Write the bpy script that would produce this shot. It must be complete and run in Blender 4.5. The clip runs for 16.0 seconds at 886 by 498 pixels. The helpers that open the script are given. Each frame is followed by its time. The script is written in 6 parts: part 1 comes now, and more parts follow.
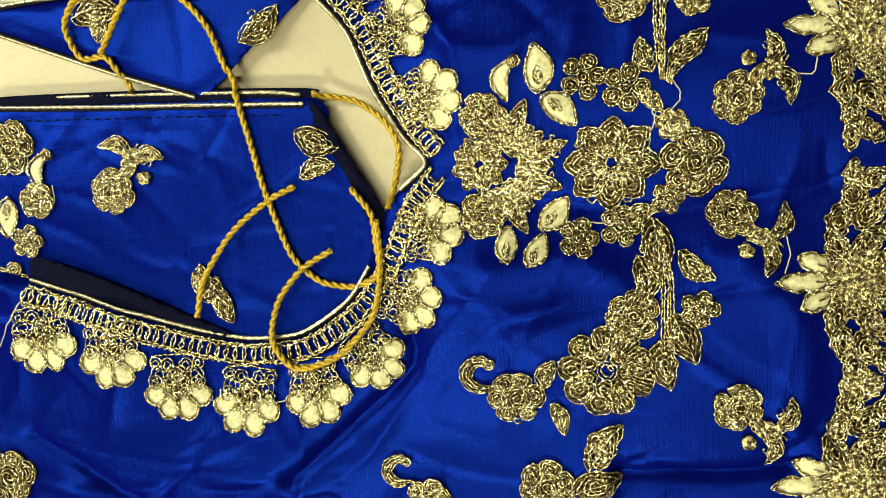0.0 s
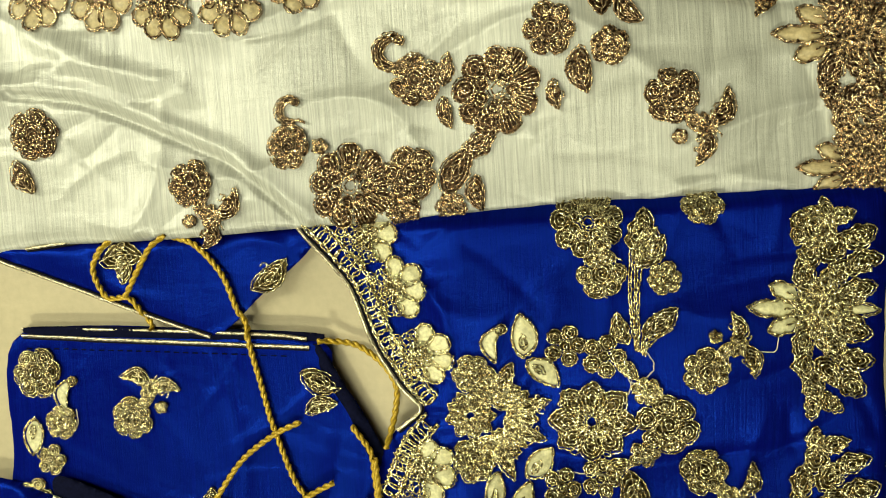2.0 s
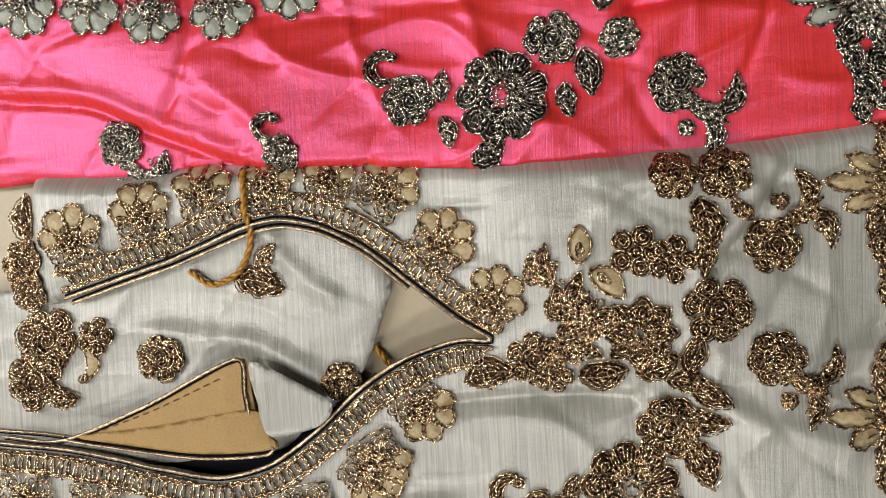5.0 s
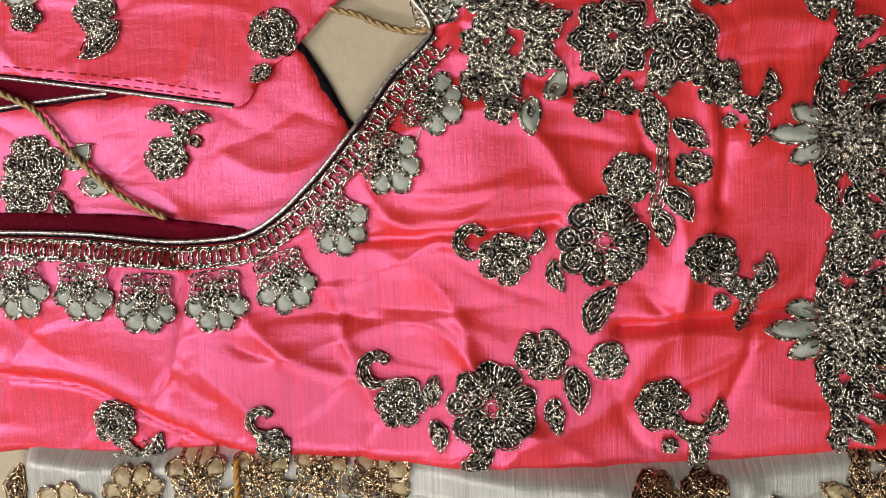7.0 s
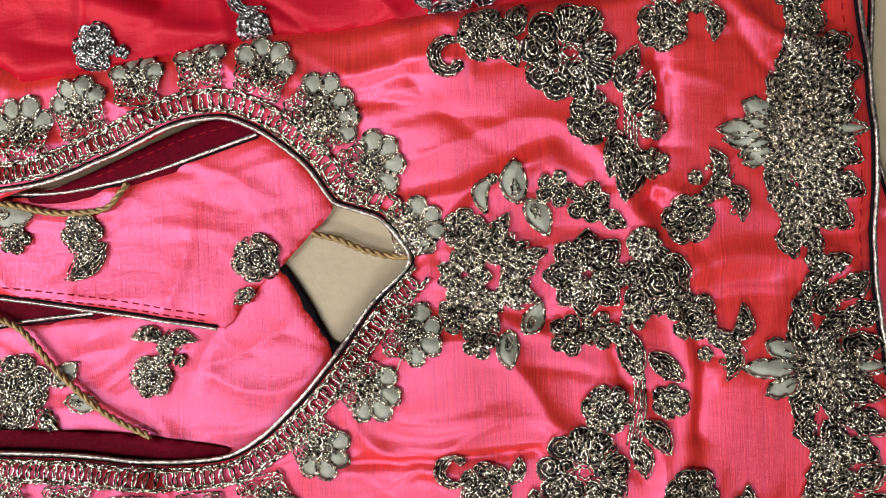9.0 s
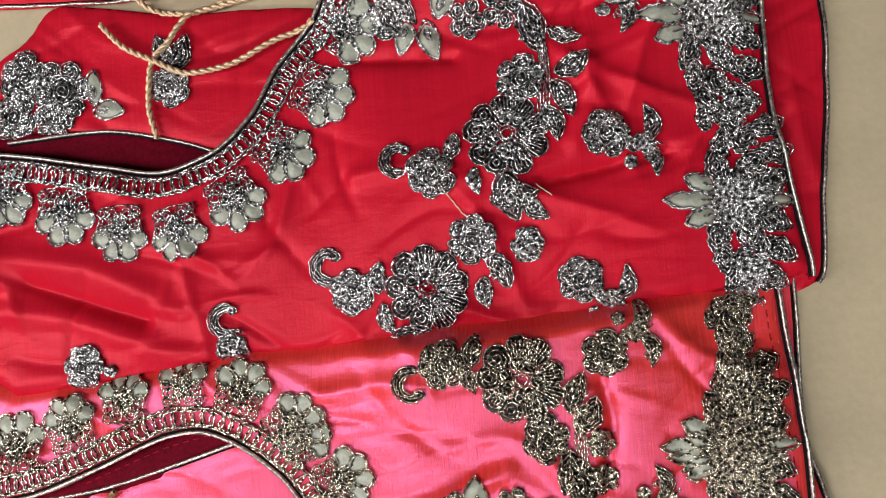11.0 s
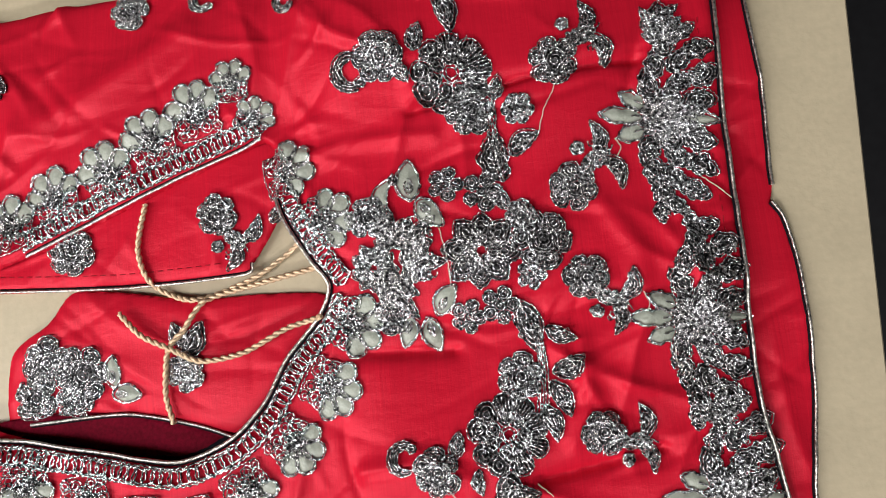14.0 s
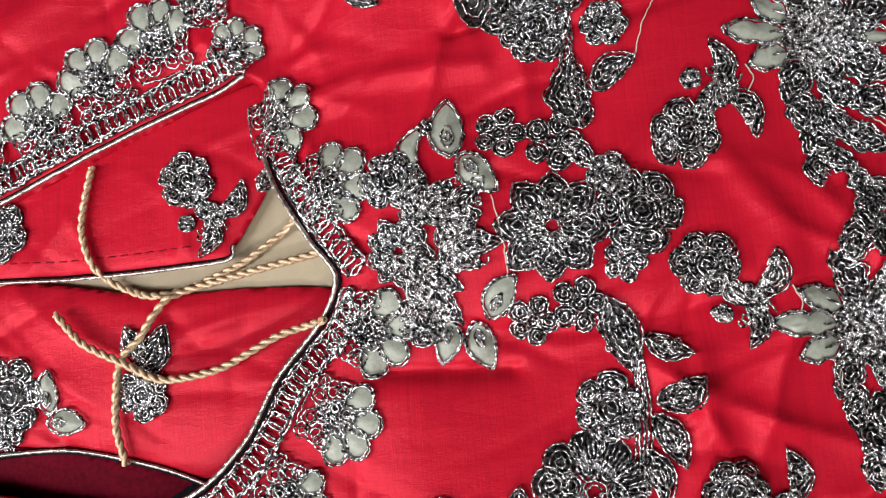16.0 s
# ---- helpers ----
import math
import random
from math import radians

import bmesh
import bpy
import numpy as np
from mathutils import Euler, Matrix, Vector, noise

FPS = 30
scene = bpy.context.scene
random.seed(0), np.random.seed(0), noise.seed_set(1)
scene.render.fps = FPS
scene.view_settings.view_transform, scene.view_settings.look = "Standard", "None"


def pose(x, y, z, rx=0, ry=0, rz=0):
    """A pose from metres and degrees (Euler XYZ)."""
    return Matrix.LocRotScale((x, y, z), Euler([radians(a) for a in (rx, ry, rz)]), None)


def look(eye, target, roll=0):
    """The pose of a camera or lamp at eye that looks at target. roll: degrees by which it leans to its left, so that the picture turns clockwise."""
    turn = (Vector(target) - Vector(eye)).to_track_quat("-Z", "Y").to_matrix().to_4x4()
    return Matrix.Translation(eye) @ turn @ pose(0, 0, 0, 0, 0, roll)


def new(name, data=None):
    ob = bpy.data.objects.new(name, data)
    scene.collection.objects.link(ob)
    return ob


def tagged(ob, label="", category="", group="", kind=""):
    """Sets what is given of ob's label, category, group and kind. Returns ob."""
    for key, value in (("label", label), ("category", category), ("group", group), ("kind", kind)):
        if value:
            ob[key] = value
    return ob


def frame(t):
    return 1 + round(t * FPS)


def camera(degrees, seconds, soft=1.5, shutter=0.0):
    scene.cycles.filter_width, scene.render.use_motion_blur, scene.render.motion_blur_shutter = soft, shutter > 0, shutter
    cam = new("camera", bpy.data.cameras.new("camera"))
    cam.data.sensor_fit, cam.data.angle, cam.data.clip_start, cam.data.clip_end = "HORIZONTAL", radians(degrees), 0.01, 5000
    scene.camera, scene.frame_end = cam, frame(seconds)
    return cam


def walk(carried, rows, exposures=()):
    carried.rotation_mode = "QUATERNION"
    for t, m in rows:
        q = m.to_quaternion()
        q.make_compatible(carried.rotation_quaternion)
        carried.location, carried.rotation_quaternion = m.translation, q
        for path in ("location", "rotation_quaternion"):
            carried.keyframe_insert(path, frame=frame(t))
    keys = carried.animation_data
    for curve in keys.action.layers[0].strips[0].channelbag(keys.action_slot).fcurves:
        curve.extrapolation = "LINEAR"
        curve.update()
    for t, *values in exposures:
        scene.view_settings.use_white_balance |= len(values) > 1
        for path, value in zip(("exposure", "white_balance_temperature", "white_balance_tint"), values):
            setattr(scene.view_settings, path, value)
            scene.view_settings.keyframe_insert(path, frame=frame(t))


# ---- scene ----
cam = camera(64.0, 16.0, soft=1.0)
ROWS = [
    (0, 0.03672, 0.02459, 0.25721, -5.618, 8.130, -3.751),
    (0.5, 0.04463, 0.02647, 0.26475, -3.686, 8.739, -3.534),
    (1, 0.04429, 0.05554, 0.26986, -4.269, 8.418, -3.519),
    (1.5, 0.04713, 0.07957, 0.27149, -3.302, 9.052, -3.505),
    (2, 0.04888, 0.10275, 0.27189, -2.626, 8.784, -3.521),
    (2.5, 0.04751, 0.13254, 0.27305, -2.323, 8.073, -3.473),
    (3, 0.04515, 0.15743, 0.27052, -1.432, 7.857, -3.241),
    (3.5, 0.04437, 0.18265, 0.26819, -0.390, 7.500, -3.194),
    (4, 0.04110, 0.21295, 0.26091, -0.646, 7.023, -3.299),
    (4.5, 0.04091, 0.25912, 0.25273, -1.676, 6.473, -3.348),
    (5, 0.03910, 0.29607, 0.25246, -2.134, 6.510, -3.292),
    (5.2, 0.03984, 0.30864, 0.25156, -1.683, 6.423, -3.077),
    (7.3, 0.04187, 0.42163, 0.25183, -4.380, 5.085, -2.121),
    (7.5, 0.04211, 0.42870, 0.25146, -4.387, 5.007, -2.410),
    (8, 0.04393, 0.44787, 0.24999, -4.972, 5.168, -2.956),
    (8.2, 0.04578, 0.45352, 0.25014, -4.390, 5.344, -2.970),
    (10.3, 0.06035, 0.52481, 0.25965, 3.046, 5.306, -3.089),
    (10.5, 0.06227, 0.53587, 0.26356, 3.619, 5.053, -3.796),
    (11, 0.07110, 0.56051, 0.27092, 3.722, 5.113, -4.903),
    (11.5, 0.07633, 0.58688, 0.27904, 4.882, 5.437, -5.394),
    (12, 0.07798, 0.61336, 0.28229, 5.090, 5.453, -5.851),
    (12.5, 0.07847, 0.63339, 0.28294, 5.139, 5.415, -6.096),
    (13, 0.08056, 0.64585, 0.28647, 5.672, 5.418, -6.113),
    (13.5, 0.08232, 0.65452, 0.29035, 6.290, 5.372, -6.099),
    (14, 0.08194, 0.65792, 0.29168, 6.314, 5.466, -6.099),
    (14.5, 0.07713, 0.66771, 0.28687, 6.701, 5.898, -5.953),
    (15, 0.07199, 0.67249, 0.26499, 7.042, 6.666, -5.923),
    (15.5, 0.06890, 0.66941, 0.23625, 6.644, 7.065, -6.107),
    (16, 0.06763, 0.66194, 0.21032, 6.292, 7.758, -5.820),
]
walk(cam, [(t, pose(x, y, z, rx, ry, rz)) for t, x, y, z, rx, ry, rz in ROWS],
     exposures=[
    (0.0, 0.7, 8300, -12),
    (2.5, 0.26, 8100, -12),
    (3.5, 0.02, 7300, 4),
    (4.5, 0.0, 6500, 14),
    (8.0, 0.14, 6500, 14),
    (11.0, 0.34, 6500, 14),
    (14.0, 0.64, 6300, 14),
    (16.0, 0.6, 6300, 14),
])

# ---- light of the shop: unseen lamps, one near the ceiling, two added lower down ----
world = bpy.data.worlds.new("world")
scene.world = world
world.use_nodes = True
world.node_tree.nodes["Background"].inputs[0].default_value = (0.75, 0.8, 0.9, 1)
world.node_tree.nodes["Background"].inputs[1].default_value = 0.15


def area_light(eye, target, sx, sy, watts, colour):
    d = bpy.data.lights.new("unseen_light", "AREA")
    d.shape, d.size, d.size_y, d.energy, d.color = "RECTANGLE", sx, sy, watts, colour
    ob = new("unseen_light_lamp", d)
    ob.matrix_world = look(eye, target)
    return ob


# Low strip lamp, added unseen in the west for wrinkle relief and falloff.
area_light((-0.85, 0.4, 0.85), (0.0, 0.38, 0.0), 0.2, 1.3, 11.5, (1.0, 0.97, 0.92))
# Unseen south lamp, added to suit the direction of the shadows.
area_light((-0.45, -1.35, 1.55), (0.0, 0.35, 0.0), 0.5, 0.25, 21, (1.0, 0.97, 0.92))
area_light((0.1, -0.45, 2.3), (0.0, 0.2, 0.0), 0.9, 0.4, 12, (1.0, 0.97, 0.92))

# ---- materials ----
def material(name):
    m = bpy.data.materials.new(name)
    m.use_nodes = True
    return m, m.node_tree.nodes, m.node_tree.links, m.node_tree.nodes["Principled BSDF"]


def noise_node(n, l, scale, detail=4, stretch=(1, 1, 1), rough=0.5):
    tc, mp, nz = n.new("ShaderNodeTexCoord"), n.new("ShaderNodeMapping"), n.new("ShaderNodeTexNoise")
    mp.inputs["Scale"].default_value = stretch
    nz.inputs["Scale"].default_value, nz.inputs["Detail"].default_value, nz.inputs["Roughness"].default_value = scale, detail, rough
    l.new(tc.outputs["Object"], mp.inputs[0])
    l.new(mp.outputs[0], nz.inputs["Vector"])
    return nz


def ramp(n, l, src, stops):
    r = n.new("ShaderNodeValToRGB")
    e = r.color_ramp.elements
    while len(e) < len(stops):
        e.new(0.5)
    for k, (p, c) in zip(e, stops):
        k.position, k.color = p, (*c, 1) if len(c) == 3 else c
    l.new(src, r.inputs[0])
    return r


def bump(n, l, src, strength, distance, after=None):
    b = n.new("ShaderNodeBump")
    b.inputs["Strength"].default_value, b.inputs["Distance"].default_value = strength, distance
    l.new(src, b.inputs["Height"])
    if after:
        l.new(after.outputs[0], b.inputs["Normal"])
    return b


def mul(c, k):
    return tuple(min(1, v * k) for v in c)


def silk(name, body, shine, gloss=0.3, rough=0.42, slub=0.5):
    """Raw silk: a coloured ground with fine slubs across, and a softer glossy weft of another tint."""
    m, n, l, p = material(name)
    slubs = noise_node(n, l, 60, 6, (26, 0.45, 1), 0.7)
    weave = noise_node(n, l, 1500, 2, (0.4, 3, 1))
    cloud = noise_node(n, l, 14, 5)
    col = ramp(n, l, slubs.outputs[0], [(0.28, mul(body, 1 - 0.5 * slub)), (0.5, body), (0.72, mul(body, 1 + 0.6 * slub))])
    mixc = n.new("ShaderNodeMixRGB")
    mixc.blend_type, mixc.inputs[0].default_value = "MULTIPLY", 0.6
    l.new(col.outputs[0], mixc.inputs[1])
    l.new(ramp(n, l, cloud.outputs[0], [(0.3, (0.72, 0.72, 0.72)), (0.7, (1, 1, 1))]).outputs[0], mixc.inputs[2])
    b1 = bump(n, l, slubs.outputs[0], 0.4 * slub + 0.06, 0.0006)
    b2 = bump(n, l, weave.outputs[0], 0.25, 0.0002, b1)
    crease = noise_node(n, l, 38, 4, (0.7, 1.7, 1))
    fold_fine = n.new("ShaderNodeMath")
    fold_fine.operation = "PINGPONG"
    fold_fine.inputs[1].default_value = 0.16
    l.new(crease.outputs[0], fold_fine.inputs[0])
    b3 = bump(n, l, fold_fine.outputs[0], 0.16, 0.006, b2)
    diff, glo, mx = n.new("ShaderNodeBsdfDiffuse"), n.new("ShaderNodeBsdfAnisotropic"), n.new("ShaderNodeMixShader")
    l.new(mixc.outputs[0], diff.inputs["Color"])
    glo.inputs["Color"].default_value, glo.inputs["Roughness"].default_value = (*shine, 1), rough
    mx.inputs[0].default_value = gloss
    for s in (diff, glo):
        l.new(b3.outputs[0], s.inputs["Normal"])
    l.new(diff.outputs[0], mx.inputs[1])
    l.new(glo.outputs[0], mx.inputs[2])
    l.new(mx.outputs[0], n["Material Output"].inputs["Surface"])
    return m


def zari(name, bright, dark, rough=0.3):
    """Metal-wrapped embroidery thread: tiny twisted facets, gap shade painted as dark colour in the hollows."""
    m, n, l, p = material(name)
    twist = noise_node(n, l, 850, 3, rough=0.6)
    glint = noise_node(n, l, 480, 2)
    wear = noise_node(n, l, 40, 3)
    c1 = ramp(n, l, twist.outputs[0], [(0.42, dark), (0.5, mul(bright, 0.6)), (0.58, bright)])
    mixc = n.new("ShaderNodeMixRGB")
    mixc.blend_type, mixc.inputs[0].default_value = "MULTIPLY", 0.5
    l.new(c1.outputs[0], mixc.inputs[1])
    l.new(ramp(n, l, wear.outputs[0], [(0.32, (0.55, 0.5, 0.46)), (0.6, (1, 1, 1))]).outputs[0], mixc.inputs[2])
    l.new(mixc.outputs[0], p.inputs["Base Color"])
    p.inputs["Metallic"].default_value, p.inputs["Roughness"].default_value = 0.86, rough
    b1 = bump(n, l, glint.outputs[0], 0.8, 0.0009)
    b2 = bump(n, l, twist.outputs[0], 0.6, 0.0005, b1)
    l.new(b2.outputs[0], p.inputs["Normal"])
    return m


def cloth(name, colour, rough=0.6, fine=700, amount=0.3, metallic=0.0, spec=0.4):
    m, n, l, p = material(name)
    a, b = noise_node(n, l, fine, 3), noise_node(n, l, 25, 3)
    c = ramp(n, l, a.outputs[0], [(0.3, mul(colour, 1 - amount)), (0.7, mul(colour, 1 + amount * 0.5))])
    mixc = n.new("ShaderNodeMixRGB")
    mixc.blend_type, mixc.inputs[0].default_value = "MULTIPLY", 0.5
    l.new(c.outputs[0], mixc.inputs[1])
    l.new(ramp(n, l, b.outputs[0], [(0.3, (0.75, 0.75, 0.75)), (0.7, (1, 1, 1))]).outputs[0], mixc.inputs[2])
    l.new(mixc.outputs[0], p.inputs["Base Color"])
    p.inputs["Roughness"].default_value, p.inputs["Metallic"].default_value = rough, metallic
    p.inputs["Specular IOR Level"].default_value = spec
    l.new(bump(n, l, a.outputs[0], 0.4, 0.0004).outputs[0], p.inputs["Normal"])
    return m


BLUE_SILK = silk("royal_blue_silk", (0.0006, 0.003, 0.12), (0.003, 0.05, 0.6), 0.13, 0.31, 0.7)
CREAM_SILK = silk("ivory_silk", (0.44, 0.44, 0.385), (0.9, 0.9, 0.88), 0.11, 0.33, 0.75)
PINK_SILK = silk("coral_shot_silk", (0.78, 0.046, 0.032), (1.0, 0.36, 0.82), 0.15, 0.36, 0.55)
RED_SATIN = silk("red_satin", (0.52, 0.009, 0.026), (0.95, 0.16, 0.2), 0.055, 0.36, 0.25)
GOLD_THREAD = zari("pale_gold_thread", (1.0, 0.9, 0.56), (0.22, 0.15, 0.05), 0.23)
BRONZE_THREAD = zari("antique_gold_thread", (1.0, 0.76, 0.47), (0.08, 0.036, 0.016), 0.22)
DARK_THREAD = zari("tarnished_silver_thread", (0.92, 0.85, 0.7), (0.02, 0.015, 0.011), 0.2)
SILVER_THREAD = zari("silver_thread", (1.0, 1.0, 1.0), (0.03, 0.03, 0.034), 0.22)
# Pad colours under the stitches, dark to paint shade between the threads.
GOLD_GROUND = zari("gold_gap_shade", (0.14, 0.1, 0.035), (0.015, 0.01, 0.004), 0.36)
BRONZE_GROUND = zari("bronze_gap_shade", (0.15, 0.085, 0.045), (0.02, 0.01, 0.006), 0.36)
SILVER_GROUND = zari("grey_gap_shade", (0.09, 0.09, 0.092), (0.01, 0.01, 0.011), 0.36)
DARK_GROUND = zari("dark_gap_shade", (0.07, 0.065, 0.06), (0.008, 0.007, 0.006), 0.36)
LOOSE = cloth("pale_thread", (0.7, 0.62, 0.5), 0.6)
PALE_SATIN = cloth("pale_satin_stitch", (0.75, 0.7, 0.42), 0.45)
TAN_SATIN = cloth("tan_satin_stitch", (0.5, 0.4, 0.22), 0.45)
GREY_SATIN = cloth("grey_satin_stitch", (0.38, 0.41, 0.34), 0.4, amount=0.15)
PIPE_GOLD = cloth("gold_piping", (0.78, 0.68, 0.48), 0.28, 900, 0.6, 0.85)
PIPE_BRONZE = cloth("bronze_piping", (0.6, 0.47, 0.32), 0.3, 900, 0.7, 0.85)
PIPE_SILVER = cloth("silver_piping", (0.66, 0.63, 0.57), 0.3, 900, 0.75, 0.85)
YELLOW_CORD = cloth("yellow_cord", (0.55, 0.36, 0.04), 0.35, 900, 0.4, 0.2)
AMBER_CORD = cloth("amber_cord", (0.5, 0.25, 0.04), 0.4, 900, 0.4, 0.2)
BROWN_CORD = cloth("antique_gold_cord", (0.4, 0.28, 0.12), 0.4, 900, 0.4, 0.3)
PEACH_CORD = cloth("peach_gold_cord", (0.75, 0.55, 0.35), 0.4, 900, 0.4, 0.3)
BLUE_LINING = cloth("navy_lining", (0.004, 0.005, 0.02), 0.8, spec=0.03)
RED_STITCH = cloth("red_stitching", (0.33, 0.008, 0.018), 0.6, spec=0.1)
GOLD_LINING_DARK = cloth("brown_stitching", (0.16, 0.09, 0.03), 0.6)
GOLD_LINING = cloth("mustard_lining", (0.47, 0.3, 0.11), 0.6, 1400, 0.14)
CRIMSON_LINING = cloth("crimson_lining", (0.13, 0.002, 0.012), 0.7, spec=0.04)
# Near-black for seams and table legs, and for sheets painted as shade.
DARK = cloth("dark_seam_and_shade", (0.006, 0.005, 0.008), 0.7, spec=0.08)
TABLE = cloth("beige_laminate", (0.5, 0.43, 0.29), 0.4, 300, 0.06)
# Unseen walls and ceiling, kept dark to limit fill and sharpen reflections.
ROOM_SHELL = cloth("dark_room_shell", (0.09, 0.09, 0.09), 0.8, 60, 0.08)
FLOOR_TILE = cloth("dark_floor", (0.02, 0.02, 0.022), 0.5, 80, 0.2)


# ---- small mesh tools ----
class Acc:
    """Collects vertices and faces of one mesh."""

    def __init__(self):
        self.v, self.f, self.n = [], [], 0

    def add(self, v, f):
        self.v.append(v)
        self.f.extend((np.asarray(f) + self.n).tolist())
        self.n += len(v)

    def empty(self):
        return self.n == 0


def link(name, acc, mat, parent=None, label="", origin=(0, 0, 0), smooth=True):
    me = bpy.data.meshes.new(name)
    me.from_pydata((np.concatenate(acc.v) - np.array(origin)).tolist(), [], acc.f)
    me.materials.append(mat)
    if smooth:
        me.polygons.foreach_set("use_smooth", [True] * len(me.polygons))
    me.update()
    ob = new(name, me)
    if parent:
        ob.parent = parent
    if label:
        tagged(ob, label)
    return ob


def box(acc, x0, x1, y0, y1, z0, z1):
    v = np.array([(x, y, z) for z in (z0, z1) for y in (y0, y1) for x in (x0, x1)], float)
    acc.add(v, [(0, 2, 3, 1), (4, 5, 7, 6), (0, 1, 5, 4), (1, 3, 7, 5), (3, 2, 6, 7), (2, 0, 4, 6)])


def spline(pts, step, closed=False):
    """Catmull-Rom through pts, resampled evenly."""
    p = np.asarray(pts, float)
    q = np.vstack([p[-1:], p, p[:2]]) if closed else np.vstack([2 * p[:1] - p[1:2], p, 2 * p[-1:] - p[-2:-1]])
    out = []
    for a, b, c, d in zip(q[:-3], q[1:-2], q[2:-1], q[3:]):
        u = np.linspace(0, 1, 9)[:-1, None]
        m1, m2 = (c - a) * 0.4, (d - b) * 0.4
        out.append((2 * u**3 - 3 * u**2 + 1) * b + (u**3 - 2 * u**2 + u) * m1 + (3 * u**2 - 2 * u**3) * c + (u**3 - u**2) * m2)
    out = np.vstack(out + ([p[:1]] if closed else [p[-1:]]))
    return resample(out, step)


def resample(p, step):
    s = np.concatenate([[0], np.cumsum(np.linalg.norm(np.diff(p, axis=0), axis=1))])
    n = max(2, int(round(s[-1] / step)) + 1)
    u = np.linspace(0, s[-1], n)
    return np.stack([np.interp(u, s, p[:, k]) for k in range(p.shape[1])], 1)


def tube(acc, p, r, sides=5, flat=0.85):
    """A round cord along the points p (N x 3)."""
    t = np.gradient(p, axis=0)
    t /= np.linalg.norm(t, axis=1)[:, None] + 1e-12
    s = np.stack([t[:, 1], -t[:, 0], 0 * t[:, 0]], 1)
    s /= np.linalg.norm(s, axis=1)[:, None] + 1e-9
    u = np.cross(s, t)
    a = np.arange(sides) * 2 * np.pi / sides + 0.3
    r = np.broadcast_to(r, len(p))[:, None, None]
    v = p[:, None] + r * (np.cos(a)[None, :, None] * s[:, None] + flat * np.sin(a)[None, :, None] * u[:, None])
    n = len(p)
    i = np.arange(n - 1)[:, None] * sides
    k = np.arange(sides)[None]
    k2 = (k + 1) % sides
    f = np.stack([i + k, i + k2, i + sides + k2, i + sides + k], 2).reshape(-1, 4)
    acc.add(v.reshape(-1, 3), f)


def dist_to(px, py, line):
    """Distance of points to a polyline (M x 2)."""
    best = np.full(px.shape, 9.0)
    for (ax, ay), (bx, by) in zip(line[:-1], line[1:]):
        dx, dy = bx - ax, by - ay
        u = np.clip(((px - ax) * dx + (py - ay) * dy) / (dx * dx + dy * dy + 1e-12), 0, 1)
        best = np.minimum(best, np.hypot(px - ax - u * dx, py - ay - u * dy))
    return best


def inside(px, py, poly):
    c = np.zeros(px.shape, bool)
    for (ax, ay), (bx, by) in zip(poly, np.roll(poly, -1, 0)):
        if ay == by:
            continue
        c ^= ((ay > py) != (by > py)) & (px < (bx - ax) * (py - ay) / (by - ay) + ax)
    return c


def wrinkles(x, y, seed):
    """Soft billows with a few sharper creases."""
    g = np.random.default_rng(seed)
    h = 0 * x
    for _ in range(4):
        a, w, ph = g.uniform(-0.7, 0.7), g.uniform(0.06, 0.12), g.uniform(0, 6.3)
        h = h + 0.0006 * np.sin((y * np.cos(a) + x * np.sin(a) * 0.6) * 6.283 / w + ph + 1.3 * np.sin(x * g.uniform(15, 40) + ph))
    for _ in range(4):
        a, w, ph, q = g.uniform(-1.2, 1.2), g.uniform(0.05, 0.1), g.uniform(0, 6.3), g.uniform(25, 60)
        k = (y * np.cos(a) + x * np.sin(a)) * 3.1416 / w + ph + 0.6 * np.sin((x * np.cos(a) - y * np.sin(a)) * q + ph)
        on = np.clip(np.sin((x * np.cos(a) - y * np.sin(a)) * g.uniform(25, 50) + ph * 2), 0, 1)
        h = h + 0.0014 * (1 - np.abs(np.sin(k))) ** 6 * on
    lo, hi = np.array([x.min(), y.min()]), np.array([x.max(), y.max()])
    for _ in range(int(1900 * (hi[0] - lo[0]) * (hi[1] - lo[1])) + 4):
        c = g.uniform(lo, hi)
        a, ln, wd, am = g.normal(0.1, 0.75), g.uniform(0.008, 0.03), g.uniform(0.0012, 0.0026), g.uniform(0.0002, 0.0009) * g.choice([1, -1, -1])
        u, v = (x - c[0]) * np.cos(a) + (y - c[1]) * np.sin(a), (y - c[1]) * np.cos(a) - (x - c[0]) * np.sin(a)
        v = v + 0.12 * u * u / ln * g.choice([-1, 1])
        h = h + am * np.exp(-(u / ln) ** 4 - np.abs(v / wd) ** 1.4)
    return h


def puffed(x, y, tip, middle):
    """The stiff embroidered centre stands as a low ridge; below it the cloth dips and swells out again."""
    k = np.clip((x - tip + 0.02) / 0.04, 0, 1) * np.clip((0.17 - x) / 0.07, 0, 1)
    k = k * k * (3 - 2 * k)
    s = middle - 0.019 + 0.003 * np.sin(x * 60) - y
    swell = np.where(s > 0, (s / 0.032) * np.exp(1 - s / 0.032), 0)
    ridge = np.where(s < 0, 1 - np.exp(s / 0.003), 0)
    north = np.clip((-s - 0.02) / 0.06, 0, 1)
    return k * (0.0045 * swell + 0.003 * ridge + 0.005 * north)


